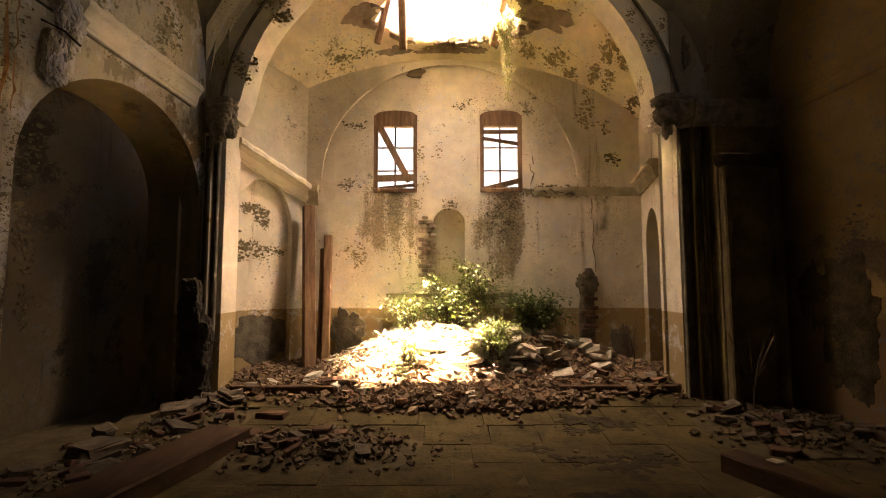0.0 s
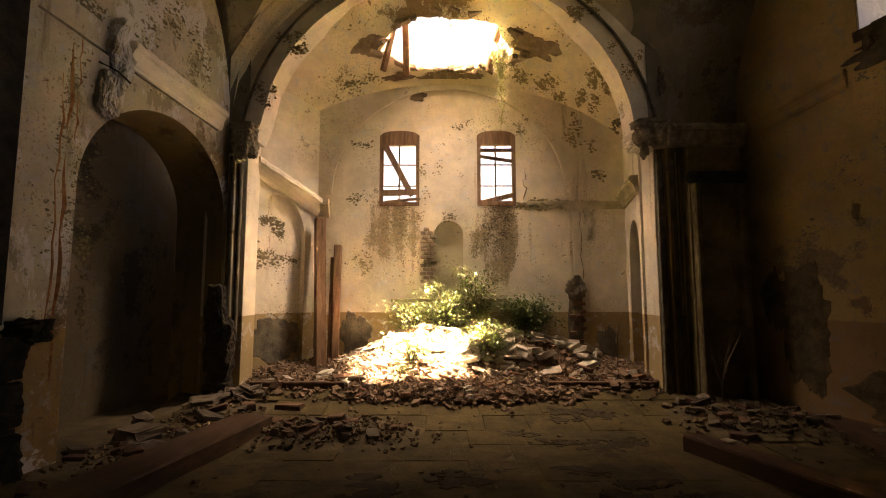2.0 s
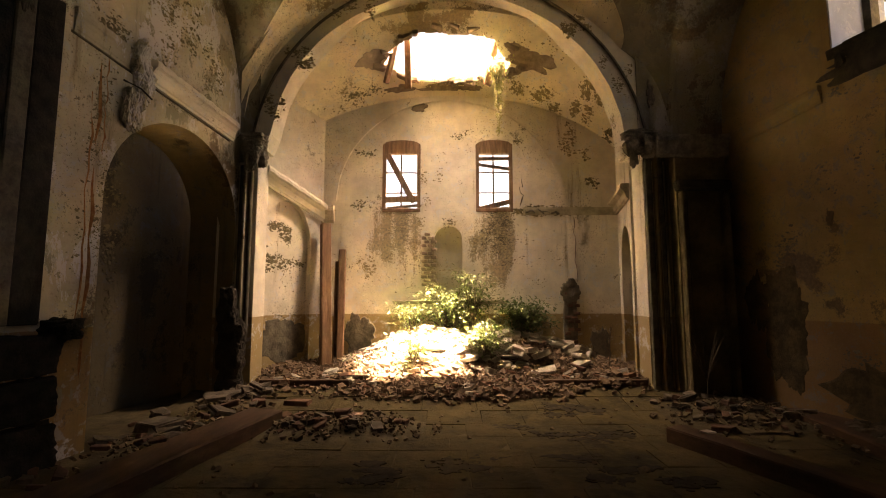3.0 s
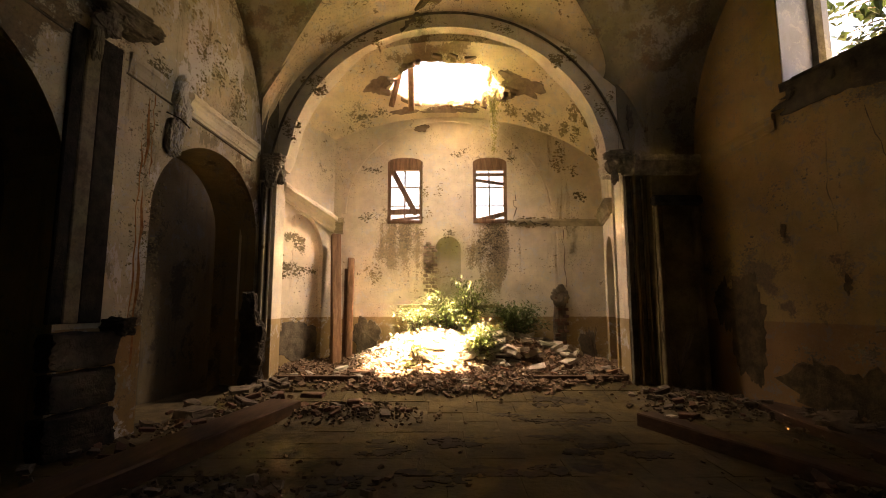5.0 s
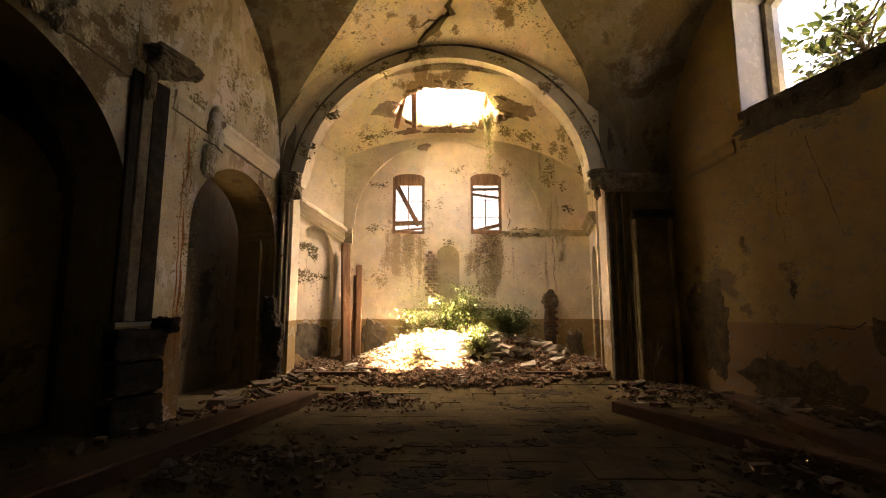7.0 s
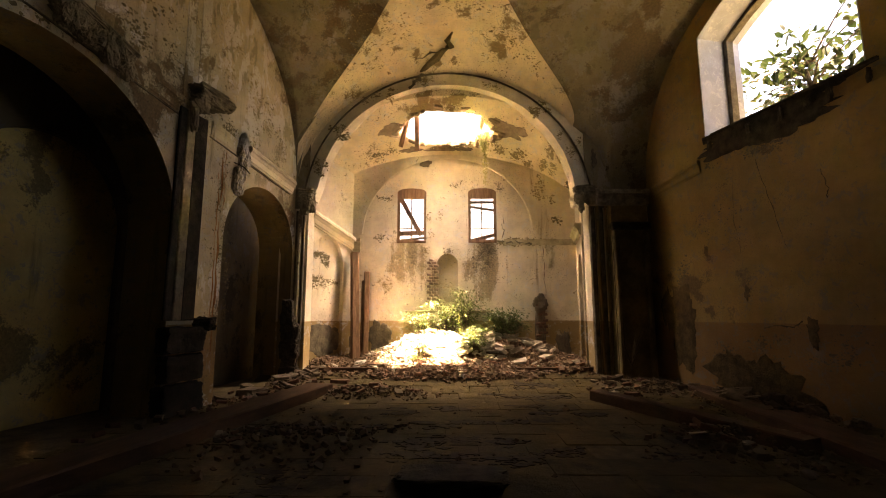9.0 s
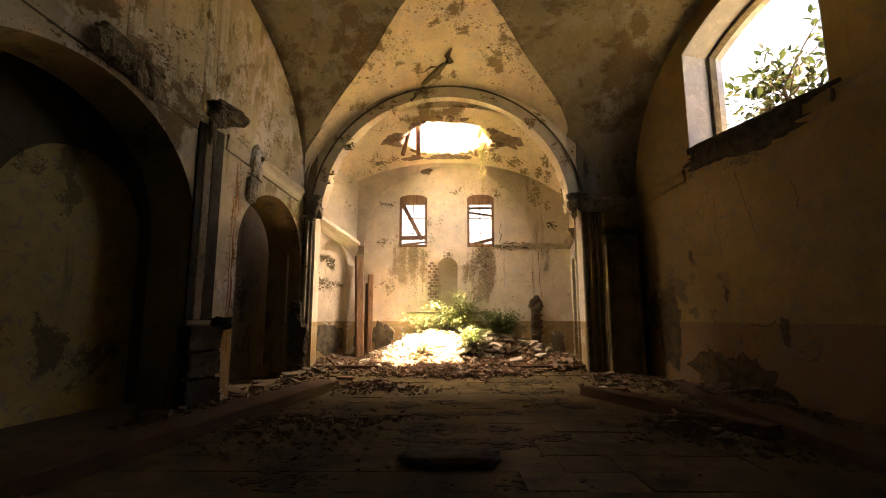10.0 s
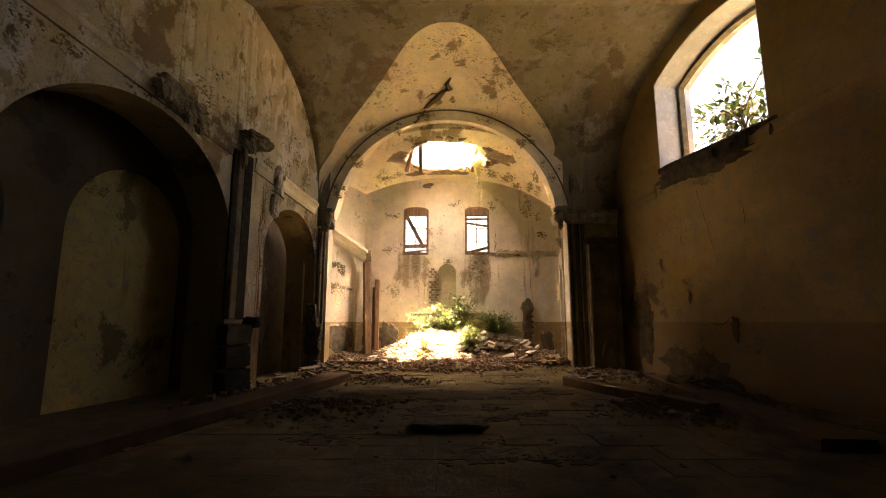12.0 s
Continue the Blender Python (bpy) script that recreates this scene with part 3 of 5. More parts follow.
for s0, s1 in ((-3.3, -2.78), (2.95, 4.25)):
    spandrel = part("wall_spandrel", wall_mesh(lambda s: (s, ARCH_Y - 0.022), s0, s1, Vector((0, 0.016)), lambda s: 7.2, [arch_opening(0.10, 3.012, 3.50, 2.992, 3.50)], foot=3.50, steps=0.2), SHADEGREY)
    tagged(spandrel, "grey flaking plaster, shade in its colour, beside the chancel arch's bead", "wall", kind="structure")
arch_band("trim_bead", 0.10, 2.98, 3.50, 2.96, ARCH_Y, 0.0, 0.026, 0.035, DARKSTONE, "thin dark bead round the chancel arch")
arch_band("trim_rib", 0.1, 1.98, 3.18, 1.84, REAR_Y, 0.0, 0.09, 0.035, CREAM, "thin plaster rib round the end wall's lunette")

for y0, y1 in ((-6.0, 2.6), (3.2, 5.5)):
    k = int((y1 - y0) / 0.12)
    pts = [Vector(lp(y0 + (y1 - y0) * i / k, 0.0, left_corn(y0 + (y1 - y0) * i / k) - 0.012 + 0.006 * noise.noise(Vector((i * 0.6, 2, 0))))) for i in range(k + 1)]
    tagged(part("trim_line", sweep(pts, 0.014, 5), DARKSTONE), "thin dark line below the string course", "trim", kind="structure")

# lunette mouldings on the left wall
for y0, w, zt in ((2.70, 0.16, 2.3), (2.98, 0.19, 2.3), (1.40, 0.24, 2.2)):
    pts = [lp(y0 - 0.02 * t, 0.0, left_corn(y0) + 0.3 + zt * t) for t in (0, 0.25, 0.5, 0.75, 1.0)]
    bm = profile_along(pts, [Vector((0.196, 0.981, 0))] * 5, [Vector((*IN_L, 0))] * 5, [(-0.03, -w / 2), (0.010, -w / 2), (0.016, -w / 4), (0.006, 0), (0.016, w / 4), (0.010, w / 2), (-0.03, w / 2)])
    tagged(part("trim_lunette", bm, LIMEWASH), "flaking plaster strip rising to the vault", "trim", kind="structure")

# ---- piers, capitals and corbels ----


def pilaster(name, foot, along, out, strips, z0, z1, label, material):
    """Upright strips on a wall; strips are (offset along, width, depth, material)."""
    t = thing(name, foot, label, "pilaster")
    for o, w, d, mat in strips:
        c = Vector((along[0] * o + out[0] * d / 2, along[1] * o + out[1] * d / 2, (z0 + z1) / 2))
        m = Matrix.Translation(c) @ Matrix.Rotation(math.atan2(along[1], along[0]), 4, "Z")
        part("strip", box((w, d, z1 - z0), m, 0.012), mat, t)
    return t


pilaster("wall_pilaster", lp(2.90), (0.196, 0.981), IN_L, [(-0.27, 0.13, 0.05, NEARBLACK), (-0.12, 0.16, 0.06, DARKSTONE), (0.09, 0.25, 0.05, NEARBLACK)], 1.25, 4.25,
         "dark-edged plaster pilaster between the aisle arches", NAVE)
pilaster("arch_pilaster", (-2.95, ARCH_Y, 0), (1, 0), (0, -1), [(-0.04, 0.05, 0.05, DARKSTONE), (0.025, 0.05, 0.09, NAVE), (0.10, 0.05, 0.06, DARKSTONE)], 0.9, 3.45,
         "thin dark strips on the chancel arch pier", NAVE)
pilaster("arch_pilaster", (3.13, ARCH_Y, 0), (1, 0), (0, -1), [(-0.08, 0.10, 0.07, DARKSTONE), (0.02, 0.045, 0.10, OCHRE), (0.10, 0.08, 0.06, DARKSTONE), (0.20, 0.03, 0.08, OCHRE)], 0.15, 3.58,
         "stained dark pilaster strips beside the chancel arch", NAVE)


def broken_capital(place, size, seed, label, pieces=3, name="broken_capital", mat=DARKSTONE):
    t = thing(name, place, label, "capital", "broken capitals")
    r = random.Random(seed)
    part("block", lump((size[0], size[1], size[2] * 0.75), seed, 4, 0.30), mat, t)
    top = lump((size[0] * 1.12, size[1] * 1.05, size[2] * 0.26), seed + 4, 4, 0.20, 0.9)
    bmesh.ops.translate(top, verts=top.verts[:], vec=(0.02 * r.uniform(-1, 1), -0.01, size[2] * 0.36))
    part("abacus", top, mat, t)
    for k in range(pieces):
        b = lump((size[0] * r.uniform(0.25, 0.5), size[1] * r.uniform(0.3, 0.6), size[2] * r.uniform(0.35, 0.7)), seed + 9 + k, 3, 0.4)
        bmesh.ops.translate(b, verts=b.verts[:], vec=(r.uniform(-0.4, 0.4) * size[0], -size[1] * r.uniform(0.1, 0.4), -size[2] * r.uniform(0.0, 0.5)))
        part("fragment", b, mat, t)
    return t


broken_capital((-2.80, 5.70, 3.68), (0.34, 0.26, 0.48), 3, "shattered dark stone capital on the chancel arch pier", 8, mat=GREYSTONE)
broken_capital((2.93, 5.70, 3.74), (0.46, 0.30, 0.42), 5, "dark broken capital carrying the chancel arch", 6, mat=GREYSTONE)
c = broken_capital(lp(3.00, 0.12, 4.50), (0.62, 0.32, 0.32), 8, "dark broken bracket capital above the wall pilaster", 2)
c.rotation_euler = (0, 0, radians(75))
for k, (o, off, z, sz) in enumerate(((-0.26, 0.02, -0.30, (0.12, 0.10, 0.55)), (-0.16, 0.05, -0.12, (0.20, 0.16, 0.30)), (0.26, 0.04, 0.06, (0.42, 0.2, 0.16)))):
    b = lump(sz, 140 + k, 4, 0.34, 0.5)
    bmesh.ops.translate(b, verts=b.verts[:], vec=(o, -off, z))
    part("fragment", b, DARKSTONE, c)
c = broken_capital(lp(1.27, 0.05, 4.44), (0.92, 0.22, 0.42), 12, "crumbling carved capital over the aisle arch", 3, mat=GREYSTONE)
c.rotation_euler = (0, radians(14), radians(78.7))
for k in range(9):
    b = lump((0.16, 0.16, RND.uniform(0.22, 0.42)), 160 + k, 4, 0.4, 0.4)
    bmesh.ops.rotate(b, verts=b.verts[:], cent=(0, 0, 0), matrix=Matrix.Rotation(RND.uniform(-0.5, 0.5), 3, "Y"))
    bmesh.ops.translate(b, verts=b.verts[:], vec=(-0.42 + 0.105 * k, -0.06 - RND.uniform(0, 0.05), RND.uniform(-0.1, 0.06)))
    part("fragment", b, GREYSTONE, c)
c = thing("broken_bracket", lp(3.92, 0.0, 3.82), "torn plaster moulding end with a rusty hook", "bracket")
c.rotation_euler = (0, 0, radians(78.7))
for k in range(13):
    b = lump((RND.uniform(0.09, 0.17), 0.14, RND.uniform(0.16, 0.40)), 180 + k, 4, 0.4, 0.4)
    bmesh.ops.rotate(b, verts=b.verts[:], cent=(0, 0, 0), matrix=Matrix.Rotation(RND.uniform(-0.6, 0.3), 3, "Y"))
    u = k / 12
    bmesh.ops.translate(b, verts=b.verts[:], vec=(-0.06 + 0.16 * u + RND.uniform(-0.13, 0.13), -0.02 - RND.uniform(0, 0.05), -0.40 + 0.80 * u))
    part("fragment", b, NAVE, c)
part("hook", sweep([(-0.16, -0.02, 0.0), (-0.05, -0.14, -0.06), (0.08, -0.16, -0.13)], 0.011, 6), BLACKISH, c)
c = broken_capital((2.76, 5.86, 3.62), (0.20, 0.24, 0.24), 17, "pale broken corner of the arch impost", 1, "impost_stump")
for o in c.children:
    o.data.materials[0] = CREAM
# The pier base's lack of light is put into its black colour.
pier = thing("pier_base", lp(2.84), "stone pier base coloured black for shade, with a broken top", "pier")
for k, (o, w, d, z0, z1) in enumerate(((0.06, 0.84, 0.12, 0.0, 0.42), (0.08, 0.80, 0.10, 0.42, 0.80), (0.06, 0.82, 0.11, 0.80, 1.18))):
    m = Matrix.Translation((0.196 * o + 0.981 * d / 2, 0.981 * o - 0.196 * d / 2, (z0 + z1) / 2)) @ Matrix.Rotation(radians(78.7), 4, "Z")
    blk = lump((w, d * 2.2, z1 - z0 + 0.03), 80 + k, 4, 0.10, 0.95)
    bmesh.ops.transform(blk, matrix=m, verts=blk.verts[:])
    part("stone_block", blk, NEARBLACK, pier)
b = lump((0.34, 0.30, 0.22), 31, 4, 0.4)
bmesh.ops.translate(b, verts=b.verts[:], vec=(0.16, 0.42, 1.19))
part("broken_ledge", b, NEARBLACK, pier)
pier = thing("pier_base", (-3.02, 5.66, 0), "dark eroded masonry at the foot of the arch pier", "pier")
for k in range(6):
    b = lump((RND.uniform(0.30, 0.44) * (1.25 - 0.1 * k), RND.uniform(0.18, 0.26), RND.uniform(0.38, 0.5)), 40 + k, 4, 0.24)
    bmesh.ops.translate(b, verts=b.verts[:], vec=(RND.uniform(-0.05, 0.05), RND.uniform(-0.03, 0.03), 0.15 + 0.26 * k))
    part("stone_block", b, BLACKISH, pier)

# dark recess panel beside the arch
panel = thing("recess_panel", (3.74, 5.59, 0), "dark brown panel with a heavy lintel beside the arch", "panel")
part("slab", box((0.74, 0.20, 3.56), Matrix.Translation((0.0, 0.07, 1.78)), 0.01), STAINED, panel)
part("lintel", box((0.78, 0.16, 0.14), Matrix.Translation((0, -0.07, 3.08)), 0.03, 0.015, RND), BLACKISH, panel)
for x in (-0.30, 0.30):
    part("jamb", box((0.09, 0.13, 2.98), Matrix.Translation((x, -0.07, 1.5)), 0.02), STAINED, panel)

# ---- end wall: niche, windows, bare brick ----
niche = part("niche_back", box((0.62, 0.05, 1.5), Matrix.Translation((0.095, REAR_Y + 0.085, 2.05)), 0.0), plaster("grey_plaster", (0.44, 0.385, 0.28), (0.22, 0.17, 0.11), (0.15, 0.13, 0.09)))
tagged(niche, "grey-green plaster at the back of an arched niche", "niche", kind="structure")


def window(name, c, half, boards, label):
    t = thing(name, (c, REAR_Y + 0.05, 0), label, "window", kind="structure")
    z0, z1 = 2.985, 4.20
    fr = thing("window_frame", (0, 0, 0), "", "")
    fr.parent = t
    for x in (-half + 0.03, half - 0.03):
        part("stile", box((0.07, 0.10, z1 - z0), Matrix.Translation((x, 0, (z0 + z1) / 2)), 0.008), WOOD, fr)
    bm = bmesh.new()
    n = 10
    low = [bm.verts.new((-half + 2 * half * i / n, -0.055, 4.04)) for i in range(n + 1)]
    up = [bm.verts.new((-half + 2 * half * i / n, -0.055, 4.205 + 0.085 * math.sqrt(max(0, 1 - (2 * i / n - 1) ** 2)))) for i in range(n + 1)]
    f = bm.faces.new(low + up[::-1])
    for v in [e for e in bmesh.ops.extrude_face_region(bm, geom=[f])["geom"] if isinstance(e, bmesh.types.BMVert)]:
        v.co.y += 0.1
    part("header", bm, WOOD, fr)
    part("bottom_rail", box((2 * half, 0.12, 0.07), Matrix.Translation((0, 0, z0 + 0.03)), 0.008), WOOD, fr)
    part("mullion", box((0.03, 0.045, 1.05), Matrix.Translation((-0.01, 0.03, 3.52)), 0.004), WOOD, fr)
    for z in (3.34, 3.71):
        part("glazing_bar", box((2 * half - 0.1, 0.04, 0.022), Matrix.Translation((0, 0.03, z)), 0.004), WOOD, fr)
    for x, z, ln, w, ang in boards:
        part("board", box((ln, 0.03, w), Matrix.Translation((x, -0.035, z)) @ Matrix.Rotation(radians(ang), 4, "Y"), 0.005, 0.006, RND), WOOD, t, "nailed weathered board")
    return t


window("window_1", WINS[0][0], WINS[0][1], [(-0.02, 3.60, 1.02, 0.10, 62), (0.0, 3.21, 0.66, 0.11, -2), (0.05, 3.08, 0.62, 0.06, -6)], "boarded timber window with a fallen diagonal plank")
window("window_2", WINS[1][0], WINS[1][1], [(0.0, 3.95, 0.64, 0.07, 0), (0.0, 3.80, 0.66, 0.065, 9), (0.0, 3.10, 0.66, 0.09, -14), (0.16, 3.03, 0.3, 0.07, -3)], "timber window with loose slanting boards")

# high arched window in the right wall
W0, W1, WS, WT = 1.79, 4.22, 4.40, 6.25


def contour(inset=0.0, n=24):
    """Plan stretch and height round the opening from the far foot over the head to the near foot."""
    pts = [(W1 - inset, WS)]
    for i in range(n + 1):
        sy = W1 - inset - (W1 - W0 - 2 * inset) * i / n
        pts.append((sy, WT - inset + 0.62 * (1 - ((2.5 - sy) / 1.75) ** 2)))
    return pts + [(W0 + inset, WS)]


def right_at(s, z, back):
    return Vector((right_x(s) + RIGHT_OUT.x * back, s + RIGHT_OUT.y * back, z))


def opening_band(name, inset0, inset1, b0, b1, material, parent=None):
    bm = bmesh.new()
    rings = [[bm.verts.new(right_at(s0, z0, b0)), bm.verts.new(right_at(s1, z1, b0)), bm.verts.new(right_at(s1, z1, b1)), bm.verts.new(right_at(s0, z0, b1))]
             for (s0, z0), (s1, z1) in zip(contour(inset0), contour(inset1))]
    for a, b in zip(rings, rings[1:]):
        for k in range(4):
            bm.faces.new((a[k], a[(k + 1) % 4], b[(k + 1) % 4], b[k]))
    bm.faces.new(rings[0])
    bm.faces.new(rings[-1][::-1])
    return part(name, bm, material, parent)


win3 = thing("window_3", right_at(2.97, 4.4, 0.3), "tall arched opening with white reveals and a bare timber frame", "window", kind="structure")
for nm, a, b, c0, c1, mat in (("reveal", 0.004, 0.02, 0.004, 0.56, WHITE), ("window_frame", 0.02, 0.10, 0.56, 0.70, DARKSTONE), ("outer_reveal", 0.004, 0.05, 0.72, 0.89, WHITE)):
    ob = opening_band(nm, a, b, c0, c1, mat)
    ob.parent = win3
    ob.matrix_parent_inverse = Matrix.Translation(-Vector(win3.location))
sill = thing("window_sill", right_at(2.97, 4.33, -0.02), "dark crumbling sill below the high window", "sill")
pts, ups, outs = [], [], []
for k in range(41):
    sy = 1.66 + 2.6 * k / 40
    n1, n2 = noise.noise(Vector((k * 0.45, 3, 0))), noise.noise(Vector((k * 0.9, 7, 2)))
    pts.append(right_at(sy, 4.395, 0.02) - Vector(sill.location))
    outs.append(Vector((*IN_R, 0)) * (1 + 0.35 * n1))
    ups.append(Vector((0, 0, 1 + 0.35 * n2 + 0.15 * n1)))
part("ledge", profile_along(pts, ups, outs, [(-0.03, 0.0), (0.035, 0.0), (0.04, -0.03), (0.03, -0.08), (0.025, -0.12), (-0.03, -0.14)]), BLACKISH, sill)
for k in range(7):
    b = lump((0.20, RND.uniform(0.04, 0.06), RND.uniform(0.12, 0.26)), 60 + k, 3, 0.35)
    p = right_at(1.8 + 2.3 * k / 6 + RND.uniform(-0.1, 0.1), 4.22, 0.0) - Vector(sill.location)
    bmesh.ops.rotate(b, verts=b.verts[:], cent=(0, 0, 0), matrix=Matrix.Rotation(radians(75), 3, "Z"))
    bmesh.ops.translate(b, verts=b.verts[:], vec=p)
    part("stone", b, BLACKISH, sill)
part("board", box((0.8, 2.5, 0.05), Matrix.Translation((0.40, 0.0, 0.05)) @ Matrix.Rotation(radians(14.6), 4, "Z"), 0.01), BLACKISH, sill)

# ---- bare patches where plaster has fallen ----


def scar(name, at, w, h, seed, label, material, ragged=0.35, n=40, proud=0.018, dirs=None, parent=None):
    """A ragged patch of exposed wall core; at: middle; dirs: along and out."""
    along, out = dirs
    bm = bmesh.new()
    rim, face = [], []
    for i in range(n):
        a = 2 * math.pi * i / n
        d = Vector((math.cos(a), math.sin(a), 0))
        k = 1 + ragged * (noise.noise(d * 1.3 + Vector((seed, 0, 0))) + 0.6 * noise.noise(d * 4 + Vector((0, seed, 0))) + 0.35 * noise.noise(d * 9 + Vector((seed, 1, 0))))
        x, z = w / 2 * k * math.cos(a), h / 2 * k * math.sin(a)
        rim.append(bm.verts.new(Vector((along[0] * x, along[1] * x, z)) - Vector((*out, 0)) * 0.01))
        face.append(bm.verts.new(Vector((along[0] * x, along[1] * x, z)) * 0.93 + Vector((*out, 0)) * proud))
    mid = [bm.verts.new(v.co * 0.5 + Vector((*out, 0)) * proud * (0.6 + 0.5 * noise.noise(v.co * 5))) for v in face]
    for i in range(n):
        j = (i + 1) % n
        bm.faces.new((rim[i], rim[j], face[j], face[i]))
        bm.faces.new((face[i], face[j], mid[j], mid[i]))
    bm.faces.new(mid)
    ob = part(name, bm, material)
    ob.location = at
    return tagged(ob, label, "wall damage", kind="structure")


LATE = []
RDIR = ((-0.252, 0.968), IN_R)
LDIR = ((0.196, 0.981), IN_L)
BACK = ((1, 0), (0, -1))
scar("wall_scar", rp(5.00, 0, 1.08), 0.64, 1.62, 3, "dark exposed masonry low on the ochre wall", OCHRECORE, 0.36, n=110, proud=0.006, dirs=RDIR)
scar("wall_scar", rp(5.36, 0, 1.40), 0.34, 0.80, 4, "dark exposed masonry low on the ochre wall", OCHRECORE, 0.4, n=110, proud=0.006, dirs=RDIR)
scar("wall_scar", rp(3.70, 0, 0.24), 1.5, 1.10, 5, "dark rubble core at the foot of the ochre wall", OCHRECORE, 0.6, n=70, proud=0.012, dirs=RDIR)
scar("wall_scar", rp(3.15, 0, 4.14), 2.3, 0.56, 25, "dark ragged gap in the plaster under the window sill", BLACKISH, 0.30, n=120, proud=0.008, dirs=RDIR)
scar("wall_scar", rp(2.76, 0, 1.10), 0.14, 0.42, 6, "torn flap of paint with a dark hollow", OCHRECORE, 0.7, dirs=RDIR)
scar("wall_scar", rp(4.38, 0, 2.40), 0.07, 0.22, 7, "small chipped hollow in the plaster", OCHRECORE, 0.7, dirs=RDIR)
scar("wall_scar", rp(3.68, 0, 1.66), 0.08, 0.20, 8, "small chipped hollow in the plaster", OCHRECORE, 0.7, dirs=RDIR)
scar("wall_scar", (3.15, ARCH_Y - 0.02, 4.55), 0.12, 0.42, 9, "dark chipped slot above the entablature", DARKSTONE, 0.6, dirs=BACK)
scar("wall_scar", (-0.42, REAR_Y, 4.90), 0.26, 0.20, 10, "patch of bare brick at the lunette's crown", BRICKWORK, 0.4, dirs=BACK)
scar("wall_scar", (-2.62, REAR_Y, 0.62), 1.1, 0.7, 12, "damp dark masonry behind the side arch", DARKSTONE, 0.3, dirs=BACK)
scar("wall_scar", (-1.45, REAR_Y, 0.85), 0.5, 0.75, 13, "damp dark masonry near the floor", DARKSTONE, 0.4, dirs=BACK)
scar("wall_scar", (2.20, REAR_Y, 1.00), 0.27, 1.50, 22, "dark stump of torn-out brickwork on the end wall", DARKSTONE, 0.16, proud=0.03, dirs=BACK)
scar("wall_scar", (2.21, REAR_Y, 1.58), 0.32, 0.42, 23, "dark stump of torn-out brickwork on the end wall", DARKSTONE, 0.3, proud=0.05, dirs=BACK)
CDIR = ((0.639, 0.769), (0.769, -0.639))


def recess_at(u, z):
    """A point on the plaster at the back of the chancel's blind arch."""
    return (-2.945 + 0.74 * u, ARCH_Y + 0.47 + 0.89 * u, z)


scar("wall_scar", recess_at(0.45, 0.80), 0.95, 0.72, 46, "dark damp masonry at the foot of the blind arch", DARKSTONE, 0.25, n=70, proud=0.004, dirs=CDIR)
scar("wall_scar", recess_at(0.05, 1.5), 0.10, 1.1, 45, "dark torn edge of the blind arch's plaster", DARKSTONE, 0.4, n=70, proud=0.004, dirs=CDIR)
scar("wall_scar", (2.72, REAR_Y, 0.62), 0.32, 0.75, 14, "dark exposed masonry in the corner", DARKSTONE, 0.4, dirs=BACK)


for y, z, su, sv, cnt, sz, mat in ((3.4, 3.82, 0.3, 0.05, 60, 0.05, DARKSTONE), (4.9, 1.9, 0.12, 0.3, 60, 0.05, DARKSTONE), (3.2, 0.75, 0.4, 0.12, 70, 0.06, DARKSTONE), (2.0, 1.0, 0.3, 0.3, 30, 0.05, DARKSTONE), (4.2, 3.0, 0.5, 0.4, 40, 0.04, DARKSTONE)):
    LATE.append((y, z, su, sv, cnt, sz, mat))


def crack(name, pts, width, material, label, seed=1):
    """A ragged thin fissure as a low solid along points."""
    r = random.Random(seed)
    rad = [width * r.uniform(0.4, 1.0) for _ in pts]
    rad[0] = rad[-1] = width * 0.15
    ob = part(name, sweep(pts, rad, 5, 0.3, r), material)
    return tagged(ob, label, "crack", kind="structure")


def jag(a, b, n, amp, seed):
    r = random.Random(seed)
    a, b = Vector(a), Vector(b)
    return [a.lerp(b, i / n) + Vector((r.uniform(-amp, amp), 0, r.uniform(-amp, amp))) for i in range(n + 1)]


crack("crack", jag((1.30, REAR_Y + 0.015, 3.03), (2.10, REAR_Y + 0.005, 2.96), 16, 0.045, 1), 0.034, DARKSTONE, "wide fissure along the broken moulding", 2)
crack("crack", jag((1.42, REAR_Y, 3.58), (1.36, REAR_Y, 3.05), 9, 0.04, 3), 0.014, DARKSTONE, "thin fissure beside the window", 4)
crack("crack", jag((2.30, REAR_Y, 2.90), (2.34, REAR_Y, 1.75), 12, 0.02, 5), 0.014, BRICKWORK, "brown fissure running down the end wall", 6)
for ends, w, sd, mt, txt in ((((3.50, 1.11), (3.25, 1.17), (3.02, 1.14), (2.84, 1.26)), 0.016, 51, OCHRECORE, "thin curling tear in the ochre plaster"),
                             (((3.35, 3.80), (3.20, 3.10), (3.05, 2.50), (2.92, 1.95)), 0.010, 52, OCHRECORE, "dark run below the high window"),
                             (((3.72, 3.75), (3.80, 2.85), (3.72, 2.30), (3.70, 1.80)), 0.012, 53, STAINED, "long flaked run down the ochre wall"),
                             (((2.45, 3.30), (2.38, 2.95), (2.42, 2.80)), 0.014, 54, OCHRECORE, "small curling tear in the ochre plaster")):
    rr = random.Random(sd)
    pts = []
    for (y0, z0), (y1, z1) in zip(ends, ends[1:]):
        pts += [Vector(rp(y0 + (y1 - y0) * k / 6 + rr.uniform(-0.015, 0.015), -w * 0.4, z0 + (z1 - z0) * k / 6 + rr.uniform(-0.01, 0.01))) for k in range(6)]
    crack("crack", pts, w, mt, txt, sd)
